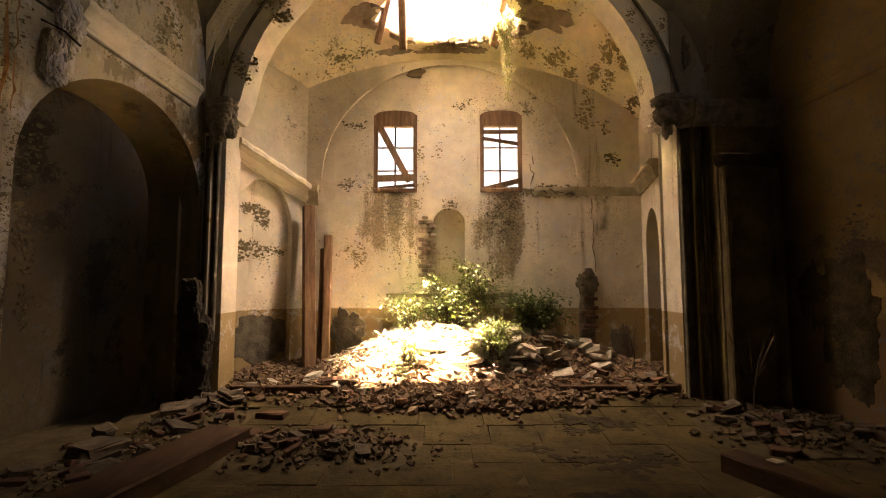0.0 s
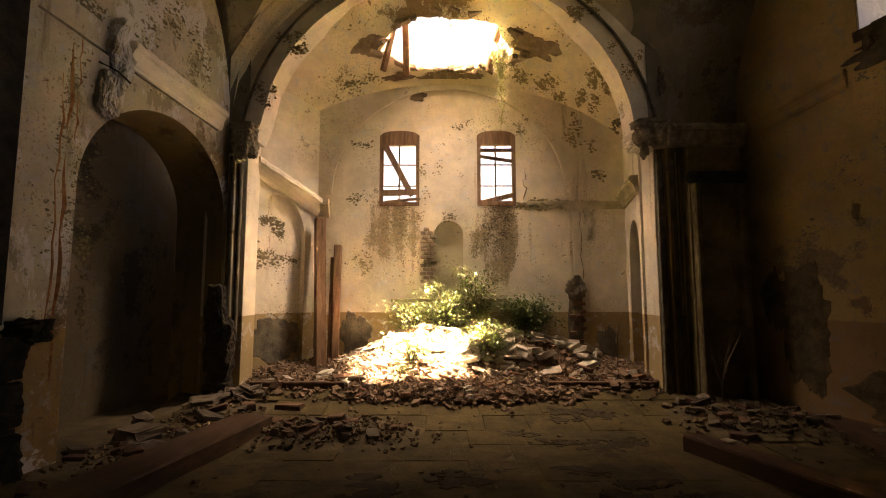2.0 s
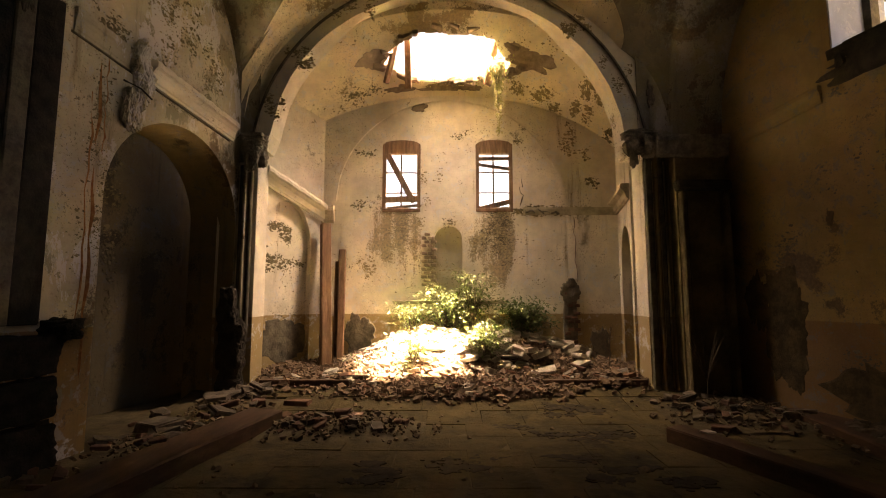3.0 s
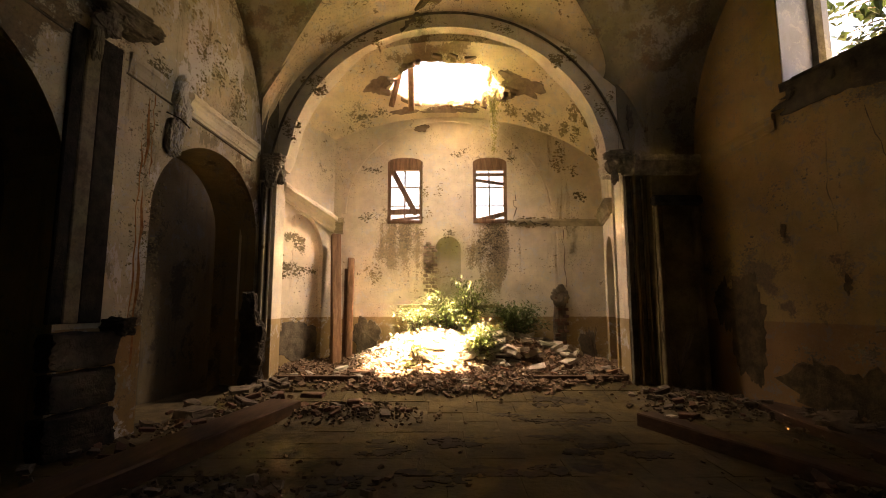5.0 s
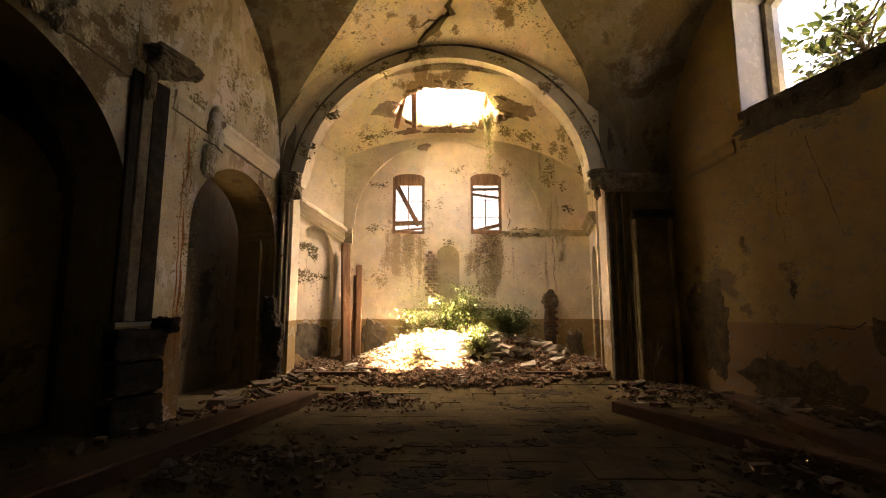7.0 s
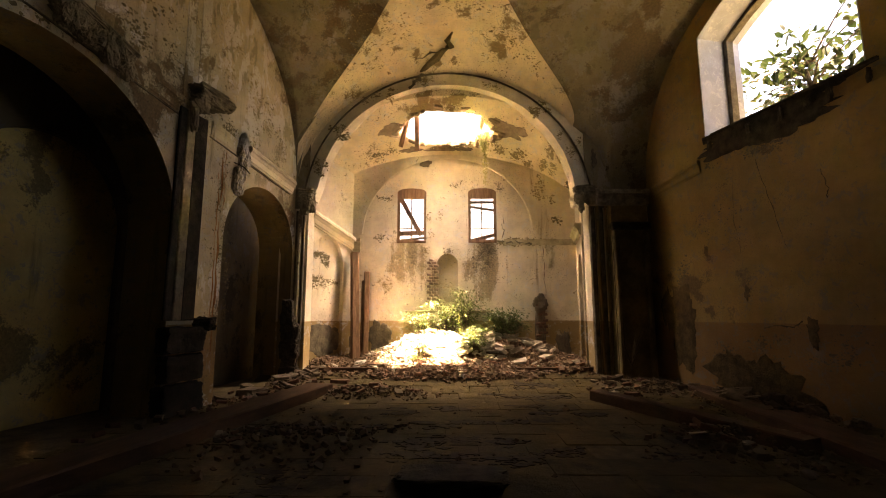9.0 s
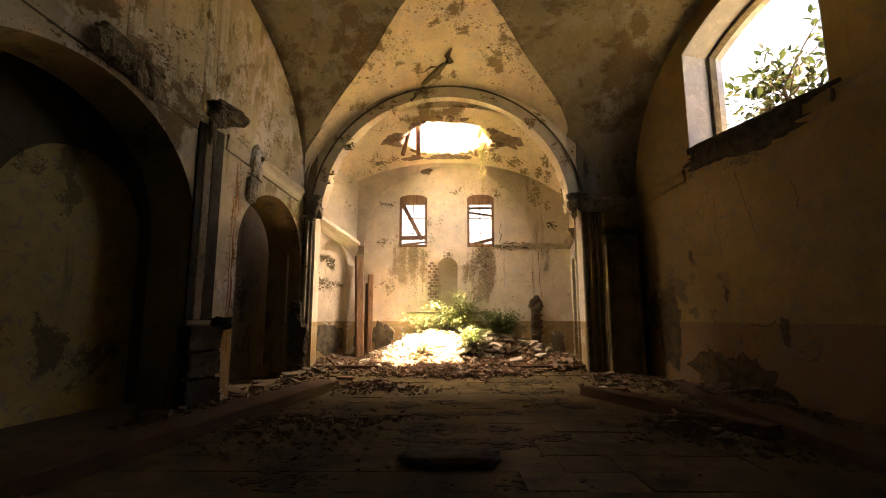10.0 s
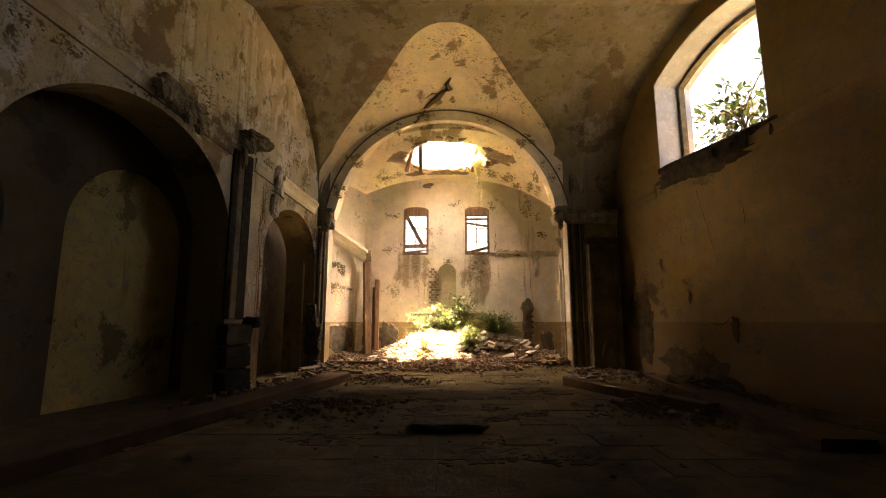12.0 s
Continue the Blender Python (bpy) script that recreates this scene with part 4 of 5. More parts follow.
for yy, z0, z1, w, sd in ((3.54, 4.05, 0.6, 0.030, 31), (3.47, 3.7, 1.0, 0.016, 32), (3.60, 4.0, 2.9, 0.012, 33)):
    rr = random.Random(sd)
    pts = [Vector(lp(yy + rr.uniform(-0.022, 0.022), -w * 0.35, z0 + (z1 - z0) * i / 14)) for i in range(15)]
    crack("rust_streak", pts, w, RUST, "orange rust run down the pier", sd)
vp = [(0.20, 4.85), (0.10, 5.05), (0.16, 5.15), (0.02, 5.25), (-0.12, 5.42), (-0.26, 5.52), (-0.36, 5.62), (-0.48, 5.70)]
crack("crack", [(x, y, nave_vault(x, y) - 0.005) for x, y in vp], 0.13, OLIVE, "wide brown fissure across the vault above the arch", 7)
vp = [(-0.05, 5.32), (-0.25, 5.30), (-0.42, 5.42), (-0.60, 5.38)]
crack("crack", [(x, y, nave_vault(x, y) - 0.003) for x, y in vp], 0.022, DARKSTONE, "thin branch of the vault fissure", 8)
crack("crack", jag((-0.40, ARCH_Y - 0.04, 6.46), (-0.74, ARCH_Y - 0.03, 6.12), 9, 0.03, 9), 0.055, DARKSTONE, "fissure through the arch band", 9)
tagged(part("trim_strip", box((0.20, 0.010, 1.12), Matrix.Translation((2.295, REAR_Y, 2.34)), 0.006), CREAM), "pale plaster strip on the end wall", "trim", kind="structure")

# ---- timbers in the hole of the vault ----
for k, (a, b, w) in enumerate((((-0.60, 6.72, 5.10), (-0.60, 6.30, 6.15), 0.11), ((-0.98, 6.62, 5.15), (-0.78, 6.42, 5.85), 0.09), ((0.76, 6.78, 5.20), (0.98, 6.30, 6.05), 0.10))):
    a, b = Vector(a), Vector(b)
    d = b - a
    ob = part("roof_timber", box((w, w * 0.9, d.length), Matrix.Translation((a + b) / 2) @ d.to_track_quat("Z", "Y").to_matrix().to_4x4(), 0.012), WOOD)
    tagged(ob, "brown rafter still spanning the vault's hole", "beam", "roof timbers")
for k in range(34):
    a = RND.uniform(0, 2 * math.pi)
    e = RND.uniform(1.0, 1.1)
    p = Vector((0.16 + 1.14 * e * math.cos(a), 6.53 + 0.33 * e * math.sin(a), 0))
    p.z = chancel_z(p.x, p.y) + RND.uniform(0.0, 0.05)
    ob = part("vault_brick", box((RND.uniform(0.10, 0.30), RND.uniform(0.08, 0.16), RND.uniform(0.05, 0.11)), Matrix.Rotation(RND.uniform(-0.4, 0.4), 4, "Z") @ Matrix.Rotation(RND.uniform(-0.4, 0.4), 4, "Y"), 0.012, 0.02, RND), BRICKWORK, cvault)
    ob.location = p


def ragged_patch(bm, at, w, h, seed, n=26, ragged=0.5, proud=0.004):
    """A crusty low patch; at(u, v) gives a point and the inward normal of the surface."""
    rim, face = [], []
    for i in range(n):
        a = 2 * math.pi * i / n
        d = Vector((math.cos(a), math.sin(a), 0))
        k = 1 + ragged * (noise.noise(d * 1.2 + Vector((seed, 0, 0))) + 0.7 * noise.noise(d * 3.5 + Vector((0, seed, 0))) + 0.5 * noise.noise(d * 9 + Vector((seed, 1, 0))))
        p, q = at(w / 2 * k * d.x, h / 2 * k * d.y)
        rim.append(bm.verts.new(p - q * 0.008))
        p, q = at(w / 2 * k * d.x * 0.94, h / 2 * k * d.y * 0.94)
        face.append(bm.verts.new(p + q * proud))
    for i in range(n):
        j = (i + 1) % n
        bm.faces.new((rim[i], rim[j], face[j], face[i]))
    ring = face
    for s in (0.66, 0.33):
        nxt = []
        for i in range(n):
            a = 2 * math.pi * i / n
            d = Vector((math.cos(a), math.sin(a), 0))
            k = 0.94 * s * (1 + ragged * (noise.noise(d * 1.2 + Vector((seed, 0, 0))) + 0.7 * noise.noise(d * 3.5 + Vector((0, seed, 0)))))
            p, q = at(w / 2 * k * d.x, h / 2 * k * d.y)
            nxt.append(bm.verts.new(p + q * proud * (1 + 0.6 * noise.noise(p * 14))))
        for i in range(n):
            j = (i + 1) % n
            bm.faces.new((ring[i], ring[j], nxt[j], nxt[i]))
        ring = nxt
    bm.faces.new(ring)


def on_vault(x0, y0, fn):
    def at(u, v):
        x, y = x0 + u, y0 + v
        gx = (fn(x + 0.02, y) - fn(x - 0.02, y)) / 0.04
        gy = (fn(x, y + 0.02) - fn(x, y - 0.02)) / 0.04
        return Vector((x, y, fn(x, y))), Vector((gx, gy, -1)).normalized()
    return at


def on_wall(p0, along, out):
    p0, al, q = Vector(p0), Vector((*along, 0)), Vector((*out, 0))
    return lambda u, v: (p0 + al * u + Vector((0, 0, v)), q)


for x, y, w, h, sd in ((-1.22, 6.44, 0.46, 0.24, 2), (1.50, 6.44, 0.80, 0.30, 3), (1.25, 6.34, 0.40, 0.16, 4), (-0.75, 6.90, 0.5, 0.12, 5), (-0.05, 6.93, 0.7, 0.10, 6), (0.50, 6.92, 0.45, 0.11, 7)):
    bm = bmesh.new()
    ragged_patch(bm, on_vault(x, y, chancel_z), w, h, sd, 44, 0.45, 0.006)
    tagged(part("bare_brick_patch", bm, BRICKWORK), "bare brick where plaster broke away beside the hole", "wall damage", kind="structure")


def flakes(name, at, su, sv, count, size, seed, material, label, category="flaked paint"):
    """A scatter of small ragged spots where the paint has come off."""
    r = random.Random(seed)
    bm = bmesh.new()
    hubs = [(r.gauss(0, su), r.gauss(0, sv)) for _ in range(max(3, count // 9))]
    for k in range(int(count * 4.2)):
        h = r.choice(hubs)
        u, v = h[0] + r.gauss(0, su * 0.22 + 0.02), h[1] + r.gauss(0, sv * 0.22 + 0.02)
        s = size * min(4.5, r.paretovariate(1.5)) * 0.15
        ragged_patch(bm, (lambda u, v: lambda a, b: at(u + a, v + b))(u, v), s * r.uniform(0.8, 2.0), s * r.uniform(0.7, 1.3), r.uniform(0, 99), 11, 0.9, 0.002)
    return tagged(part(name, bm, material), label, category, kind="structure")


LAB = "flaked spots with bare mouldy render showing"
for u, z, su, sv, cnt, sz in ((0.30, 2.62, 0.12, 0.05, 60, 0.06), (0.42, 2.45, 0.04, 0.10, 36, 0.055), (0.40, 2.03, 0.24, 0.04, 80, 0.06), (0.22, 2.12, 0.08, 0.06, 40, 0.055), (0.5, 1.6, 0.3, 0.4, 60, 0.03)):
    flakes("paint_flakes", on_wall(recess_at(u, z), *CDIR), su, sv, cnt, sz, int(100 * z), OLIVE, LAB)
for x, y, su, sv, cnt, sz, mat in ((2.42, 6.62, 0.12, 0.17, 80, 0.07, FLAKE), (2.9, 6.9, 0.12, 0.06, 30, 0.06, OLIVE), (1.65, 6.90, 0.22, 0.08, 70, 0.06, FLAKE), (1.2, 6.85, 0.2, 0.1, 40, 0.04, FLAKE),
                              (-1.35, 6.82, 0.22, 0.1, 60, 0.045, OLIVE), (-1.9, 6.7, 0.35, 0.2, 50, 0.04, FLAKE), (-2.4, 6.5, 0.2, 0.3, 40, 0.05, FLAKE), (0.6, 6.2, 1.2, 0.1, 60, 0.04, FLAKE)):
    flakes("paint_flakes", on_vault(x, y, lambda a, b: chancel_z(a, min(b, 7.04))), su, sv, cnt, sz, cnt + int(10 * x), mat, LAB)
for x, z, su, sv, cnt, sz, mat in ((2.32, 4.15, 0.1, 0.22, 60, 0.06, FLAKE), (2.85, 3.45, 0.12, 0.1, 30, 0.06, OLIVE), (0.45, 4.38, 0.16, 0.05, 30, 0.035, OLIVE), (-0.25, 3.5, 0.10, 0.25, 40, 0.04, FLAKE),
                              (-1.4, 4.05, 0.15, 0.04, 30, 0.04, OLIVE), (1.35, 4.45, 0.1, 0.08, 24, 0.045, OLIVE), (0.95, 2.72, 0.14, 0.22, 240, 0.034, DARKSTONE), (0.98, 2.35, 0.09, 0.2, 90, 0.03, DARKSTONE), (-0.80, 2.76, 0.13, 0.16, 150, 0.034, GREYSTONE), (-1.32, 2.1, 0.06, 0.2, 70, 0.04, FLAKE),
                              (-0.5, 2.75, 0.08, 0.14, 30, 0.04, FLAKE), (0.1, 2.82, 0.06, 0.14, 26, 0.035, OLIVE), (-2.5, 2.05, 0.16, 0.06, 50, 0.06, OLIVE), (-2.7, 2.6, 0.14, 0.06, 40, 0.06, OLIVE), (1.95, 2.99, 0.34, 0.035, 150, 0.06, FLAKE), (1.7, 3.02, 0.2, 0.02, 90, 0.06, OLIVE), (0.3, 3.9, 1.2, 0.6, 110, 0.022, OLIVE),
                              (0.2, 2.0, 1.3, 0.5, 160, 0.028, OLIVE), (-1.7, 3.1, 0.2, 0.06, 36, 0.04, OLIVE), (0.05, 1.75, 0.3, 0.3, 70, 0.04, FLAKE), (1.7, 2.2, 0.4, 0.3, 50, 0.03, FLAKE)):
    flakes("paint_flakes", on_wall((x, REAR_Y, z), (1, 0), (0, -1)), su, sv, cnt, sz, cnt + int(10 * z), mat, LAB)
for y, z, su, sv, cnt, sz, mat in ((3.55, 3.0, 0.07, 0.7, 90, 0.04, OLIVE), (3.75, 2.2, 0.06, 0.5, 60, 0.05, OLIVE), (4.5, 4.7, 0.25, 0.3, 110, 0.05, OLIVE), (5.1, 4.6, 0.1, 0.4, 90, 0.045, OLIVE), (4.0, 5.2, 0.3, 0.35, 90, 0.05, FLAKE),
                              (4.9, 3.85, 0.3, 0.05, 60, 0.03, OLIVE), (3.6, 4.35, 0.15, 0.15, 60, 0.05, OLIVE), (2.0, 5.0, 0.3, 0.4, 80, 0.06, OLIVE), (0.3, 4.6, 0.6, 0.2, 70, 0.07, OLIVE)):
    flakes("paint_flakes", on_wall(lp(y, 0, z), LDIR[0], LDIR[1]), su, sv, cnt, sz, cnt + int(10 * z), mat, LAB)
for deg, cnt, sz, mat in ((25, 40, 0.05, FLAKE), (48, 60, 0.06, FLAKE), (70, 30, 0.04, FLAKE), (98, 50, 0.05, FLAKE), (120, 40, 0.05, FLAKE), (145, 60, 0.055, FLAKE), (165, 40, 0.05, FLAKE)):
    ca, sa = math.cos(radians(deg)), math.sin(radians(deg))
    flakes("paint_flakes", on_wall((ARCH_C + (ARCH_HALF + 0.13) * ca, ARCH_Y, ARCH_SPRING + (ARCH_RISE + 0.13) * sa), (1, 0), (0, -1)), 0.05 + 0.11 * sa, 0.05 + 0.11 * abs(ca), cnt, sz, deg, mat, "flaked spots on the arch band")
for y, z, su, sv, cnt, sz, mat in LATE:
    flakes("paint_flakes", on_wall(rp(y, 0, z), RDIR[0], RDIR[1]), su, sv, cnt, sz, cnt + int(10 * z), mat, "small dark chips in the ochre plaster")
for x, y, su, sv, cnt, sz, mat in ((-0.9, 4.6, 0.5, 0.5, 80, 0.05, FLAKE), (1.0, 5.0, 0.6, 0.4, 90, 0.05, FLAKE), (0.2, 3.6, 0.6, 0.6, 60, 0.05, FLAKE), (1.9, 3.2, 0.7, 0.7, 90, 0.07, OLIVE), (-1.9, 3.0, 0.6, 0.7, 80, 0.07, OLIVE)):
    flakes("paint_flakes", on_vault(x, y, nave_vault), su, sv, cnt, sz, cnt + int(10 * y), mat, LAB)

# ---- leaning posts ----


def post(foot, top, w, d, label):
    foot, top = Vector(foot), Vector(top)
    v = top - foot
    ob = part("leaning_post", box((w, d, v.length), Matrix.Translation(v / 2) @ v.to_track_quat("Z", "Y").to_matrix().to_4x4(), 0.012, 0.008, RND), WOOD)
    ob.location = foot
    return tagged(ob, label, "post", "leaning posts")


post((-1.90, 6.62, 0.18), (-2.02, 6.86, 2.74), 0.17, 0.13, "thick reddish timber post leaning on the end wall")
post((-1.70, 6.70, 0.18), (-1.74, 6.95, 2.30), 0.12, 0.08, "thinner reddish timber board leaning on the end wall")
post((-1.80, 6.72, 0.18), (-1.84, 6.98, 2.10), 0.06, 0.06, "narrow dark batten leaning on the end wall")

# ---- fallen planks ----


def plank(a, b, w, h, label, mat=BEAM):
    """A beam lying on the floor between two plan points."""
    a, b = Vector((*a, 0)), Vector((*b, 0))
    d = b - a
    bm = bmesh.new()
    n = 10
    rings = []
    for i in range(n + 1):
        x = d.length * (i / n - 0.5)
        wob = 0.012 * noise.noise(Vector((i * 0.8, w * 9, 0)))
        rings.append([bm.verts.new((x, sy * w / 2 + wob, z)) for sy, z in ((-1, 0.0), (1, 0.0), (1, h - 0.015), (0.9, h), (-0.9, h + wob * 0.4), (-1, h - 0.015))])
    for r0, r1 in zip(rings, rings[1:]):
        for k in range(6):
            bm.faces.new((r0[k], r0[(k + 1) % 6], r1[(k + 1) % 6], r1[k]))
    bm.faces.new(rings[0])
    bm.faces.new(rings[-1][::-1])
    ob = part("fallen_beam", bm, mat)
    ob.matrix_world = Matrix.Translation((a + b) / 2 + Vector((0, 0, 0.004 + floor_z((a.y + b.y) / 2)))) @ Matrix.Rotation(math.atan2(d.y, d.x), 4, "Z")
    return tagged(ob, label, "beam", "fallen beams")


plank((-2.11, 4.66), (-3.52, -2.00), 0.46, 0.16, "long wide reddish beam lying on the stone floor")
plank((2.42, 3.98), (3.55, 1.10), 0.24, 0.15, "dark round-edged beam lying in the rubble")
plank((4.45, 4.85), (3.85, -0.60), 0.50, 0.12, "wide dusty plank beside the ochre wall")
plank((-2.65, 5.86), (-1.35, 5.84), 0.10, 0.09, "dark batten along the chancel's edge")
plank((1.45, 5.84), (2.95, 5.86), 0.10, 0.09, "dark batten along the chancel's edge")

# ---- rubble ----


def heap_z(x, y):
    """Height of the debris over the floor."""
    def g(cx, cy, sx, sy, h):
        return h * math.exp(-(((x - cx) / sx) ** 2 + ((y - cy) / sy) ** 2))
    z = g(-0.30, 6.72, 0.95, 0.50, 0.56) + g(1.45, 6.75, 0.75, 0.38, 0.40) + g(0.6, 6.5, 0.5, 0.4, 0.14)
    base = floor_z(y)
    spill = 0.11 * math.exp(-((y - 6.0) / 0.40) ** 2) * (0.5 + 0.5 * math.cos(x * 1.1 - 0.2)) * (1.0 if -2.75 < x < 2.95 else 0.0)
    spill += 0.07 * math.exp(-((y - 5.55) / 0.22) ** 2 - ((x - 0.1) / 1.2) ** 2)
    side = g(-2.5, 6.25, 0.35, 0.5, 0.10) + g(2.6, 6.2, 0.4, 0.5, 0.12)
    piles = g(-1.25, 4.42, 0.75, 0.38, 0.11) + g(-1.55, 1.55, 0.75, 0.5, 0.10) + g(3.1, 1.5, 0.5, 0.5, 0.14) + g(3.6, 4.8, 0.7, 0.5, 0.12)
    piles += g(-3.2, 5.2, 0.4, 0.5, 0.10) + g(4.6, 3.3, 0.45, 1.2, 0.16) + g(-3.4, 2.2, 0.5, 0.7, 0.08)
    return base + z + spill + side + piles


def heap_point(x0, x1, y0, y1):
    def fn(u, v):
        x, y = x0 + (x1 - x0) * u, y0 + (y1 - y0) * v
        z = heap_z(x, y)
        return Vector((x, y, z - 0.015 + 0.035 * noise.noise(Vector((x * 6, y * 6, 0))) * min(1, z * 8)))
    return fn


def heap(name, rect, nx, ny, label, material=EARTH):
    fn = heap_point(*rect)
    bm = bmesh.new()
    g = [[bm.verts.new(fn(i / nx, j / ny)) for i in range(nx + 1)] for j in range(ny + 1)]
    for j in range(ny):
        for i in range(nx):
            bm.faces.new((g[j][i], g[j][i + 1], g[j + 1][i + 1], g[j + 1][i]))
    ob = part(name, bm, material, smooth=True)
    return tagged(ob, label, "debris", kind="stuff")


heap("debris_bed", (-2.80, 3.02, 5.80, 7.04), 90, 30, "fine plaster dust and grit under the rubble", DUST)
heap("debris_bed", (-2.30, -0.20, 3.90, 5.00), 50, 26, "fine dark grit on the floor")
heap("debris_bed", (2.70, 4.20, 4.20, 5.40), 34, 26, "fine dark grit on the floor")


def chip_mesh(name, size, seed, mat, rough=0.22, sub=1):
    r = random.Random(seed)
    bm = bmesh.new()
    add_box(bm, size, None, min(size) * 0.16, 0.0)
    for v in bm.verts:
        v.co += Vector((r.uniform(-1, 1) * size[0], r.uniform(-1, 1) * size[1], r.uniform(-1, 1) * size[2])) * rough * 0.5
    if r.random() < 0.8:
        cut = Vector((r.uniform(-1, 1), r.uniform(-1, 1), r.uniform(-0.3, 0.3))).normalized()
        bmesh.ops.bisect_plane(bm, geom=bm.verts[:] + bm.edges[:] + bm.faces[:], plane_co=cut * max(size) * 0.28, plane_no=cut, clear_outer=True)
        edges = [e for e in bm.edges if e.is_boundary]
        if edges:
            bmesh.ops.holes_fill(bm, edges=edges)
    return mesh_of(bm, name, mat)


SHARDS = [chip_mesh("masonry_chunk", (RND.uniform(0.10, 0.22), RND.uniform(0.09, 0.17), RND.uniform(0.06, 0.11)), 100 + k, RUBBLE, 0.26) for k in range(14)]
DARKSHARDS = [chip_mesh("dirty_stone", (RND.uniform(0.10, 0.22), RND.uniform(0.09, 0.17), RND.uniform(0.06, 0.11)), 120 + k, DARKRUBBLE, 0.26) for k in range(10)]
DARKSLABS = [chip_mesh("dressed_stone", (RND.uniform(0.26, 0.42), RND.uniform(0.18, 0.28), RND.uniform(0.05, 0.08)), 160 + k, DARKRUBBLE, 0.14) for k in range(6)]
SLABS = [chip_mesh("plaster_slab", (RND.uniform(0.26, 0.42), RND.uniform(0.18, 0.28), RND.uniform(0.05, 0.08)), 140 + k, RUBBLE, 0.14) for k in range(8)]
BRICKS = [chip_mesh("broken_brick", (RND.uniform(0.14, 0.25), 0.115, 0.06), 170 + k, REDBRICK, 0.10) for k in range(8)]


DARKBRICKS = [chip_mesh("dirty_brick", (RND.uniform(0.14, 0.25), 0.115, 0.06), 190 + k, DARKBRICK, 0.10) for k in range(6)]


def scatter(parent, kinds, count, rect, seed, weight=None, scale=(0.7, 1.2), lift=0.02, tilt=0.35, names=None):
    r = random.Random(seed)
    done = 0
    tries = 0
    while done < count and tries < count * 40:
        tries += 1
        x, y = r.uniform(rect[0], rect[1]), r.uniform(rect[2], rect[3])
        if weight and r.random() > weight(x, y):
            continue
        me = r.choice(kinds)
        ob = new(me.name.split(".")[0], me)
        ob.parent = parent
        s = r.uniform(*scale)
        ob.scale = (s, s, s)
        ob.rotation_euler = (r.uniform(-tilt, tilt), r.uniform(-tilt, tilt), r.uniform(0, 6.28))
        ob.location = Vector((x, y, heap_z(x, y) + lift * r.uniform(0.2, 1.6))) - Vector(parent.location)
        done += 1


mound = thing("rubble_mound", (0.2, 6.4, 0.18), "sun-struck heap of broken plaster, stone and brick in the chancel", "rubble")
scatter(mound, SHARDS + SLABS[:3], 130, (-1.75, 0.95, 5.95, 6.98), 1, lambda x, y: min(1.0, heap_z(x, y) * 1.5))
scatter(mound, SLABS, 46, (0.75, 2.35, 6.15, 6.98), 2, lambda x, y: min(1.0, heap_z(x, y) * 1.6), (0.8, 1.3), 0.05, 0.45)
scatter(mound, BRICKS + SHARDS[:4], 120, (-2.65, 2.85, 5.40, 6.25), 3, lambda x, y: 1.0 if y > 5.85 else math.exp(-((x - 0.15) / 1.1) ** 2), (0.45, 1.05), 0.01, 0.4)
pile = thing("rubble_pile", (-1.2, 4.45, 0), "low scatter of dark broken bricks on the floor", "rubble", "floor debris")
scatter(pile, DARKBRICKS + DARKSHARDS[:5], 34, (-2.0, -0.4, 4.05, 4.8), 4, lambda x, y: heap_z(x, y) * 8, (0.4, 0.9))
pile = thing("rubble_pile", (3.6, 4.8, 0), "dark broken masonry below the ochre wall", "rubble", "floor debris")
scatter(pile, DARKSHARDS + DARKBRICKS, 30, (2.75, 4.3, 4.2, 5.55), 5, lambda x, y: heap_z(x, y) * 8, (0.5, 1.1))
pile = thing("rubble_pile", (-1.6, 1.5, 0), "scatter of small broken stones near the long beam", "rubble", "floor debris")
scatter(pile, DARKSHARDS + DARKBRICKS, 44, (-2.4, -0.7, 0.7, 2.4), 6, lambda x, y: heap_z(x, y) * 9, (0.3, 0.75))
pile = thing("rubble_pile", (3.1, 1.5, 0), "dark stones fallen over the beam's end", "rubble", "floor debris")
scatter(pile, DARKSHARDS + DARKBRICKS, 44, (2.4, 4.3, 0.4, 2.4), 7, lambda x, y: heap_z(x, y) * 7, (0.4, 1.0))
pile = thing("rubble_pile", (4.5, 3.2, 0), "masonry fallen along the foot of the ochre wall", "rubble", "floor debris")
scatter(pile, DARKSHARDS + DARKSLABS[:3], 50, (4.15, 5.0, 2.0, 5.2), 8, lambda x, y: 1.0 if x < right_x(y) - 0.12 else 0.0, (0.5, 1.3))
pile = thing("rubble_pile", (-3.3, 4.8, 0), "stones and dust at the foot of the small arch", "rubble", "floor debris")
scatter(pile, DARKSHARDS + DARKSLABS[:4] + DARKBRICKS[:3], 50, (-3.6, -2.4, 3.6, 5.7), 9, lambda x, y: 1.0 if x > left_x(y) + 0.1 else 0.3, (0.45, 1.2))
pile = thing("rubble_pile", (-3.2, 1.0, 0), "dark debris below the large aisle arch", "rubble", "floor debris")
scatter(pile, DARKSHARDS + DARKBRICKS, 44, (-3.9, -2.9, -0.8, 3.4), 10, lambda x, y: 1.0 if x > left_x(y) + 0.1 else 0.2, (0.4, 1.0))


def loose(name, mesh, x, y, rz, s, label, cat, z=0.03, tilt=0.0, group=""):
    ob = new(name, mesh)
    ob.matrix_world = pose(x, y, z, tilt, 0, rz) @ Matrix.Diagonal((*s, 1))
    return tagged(ob, label, cat, group)


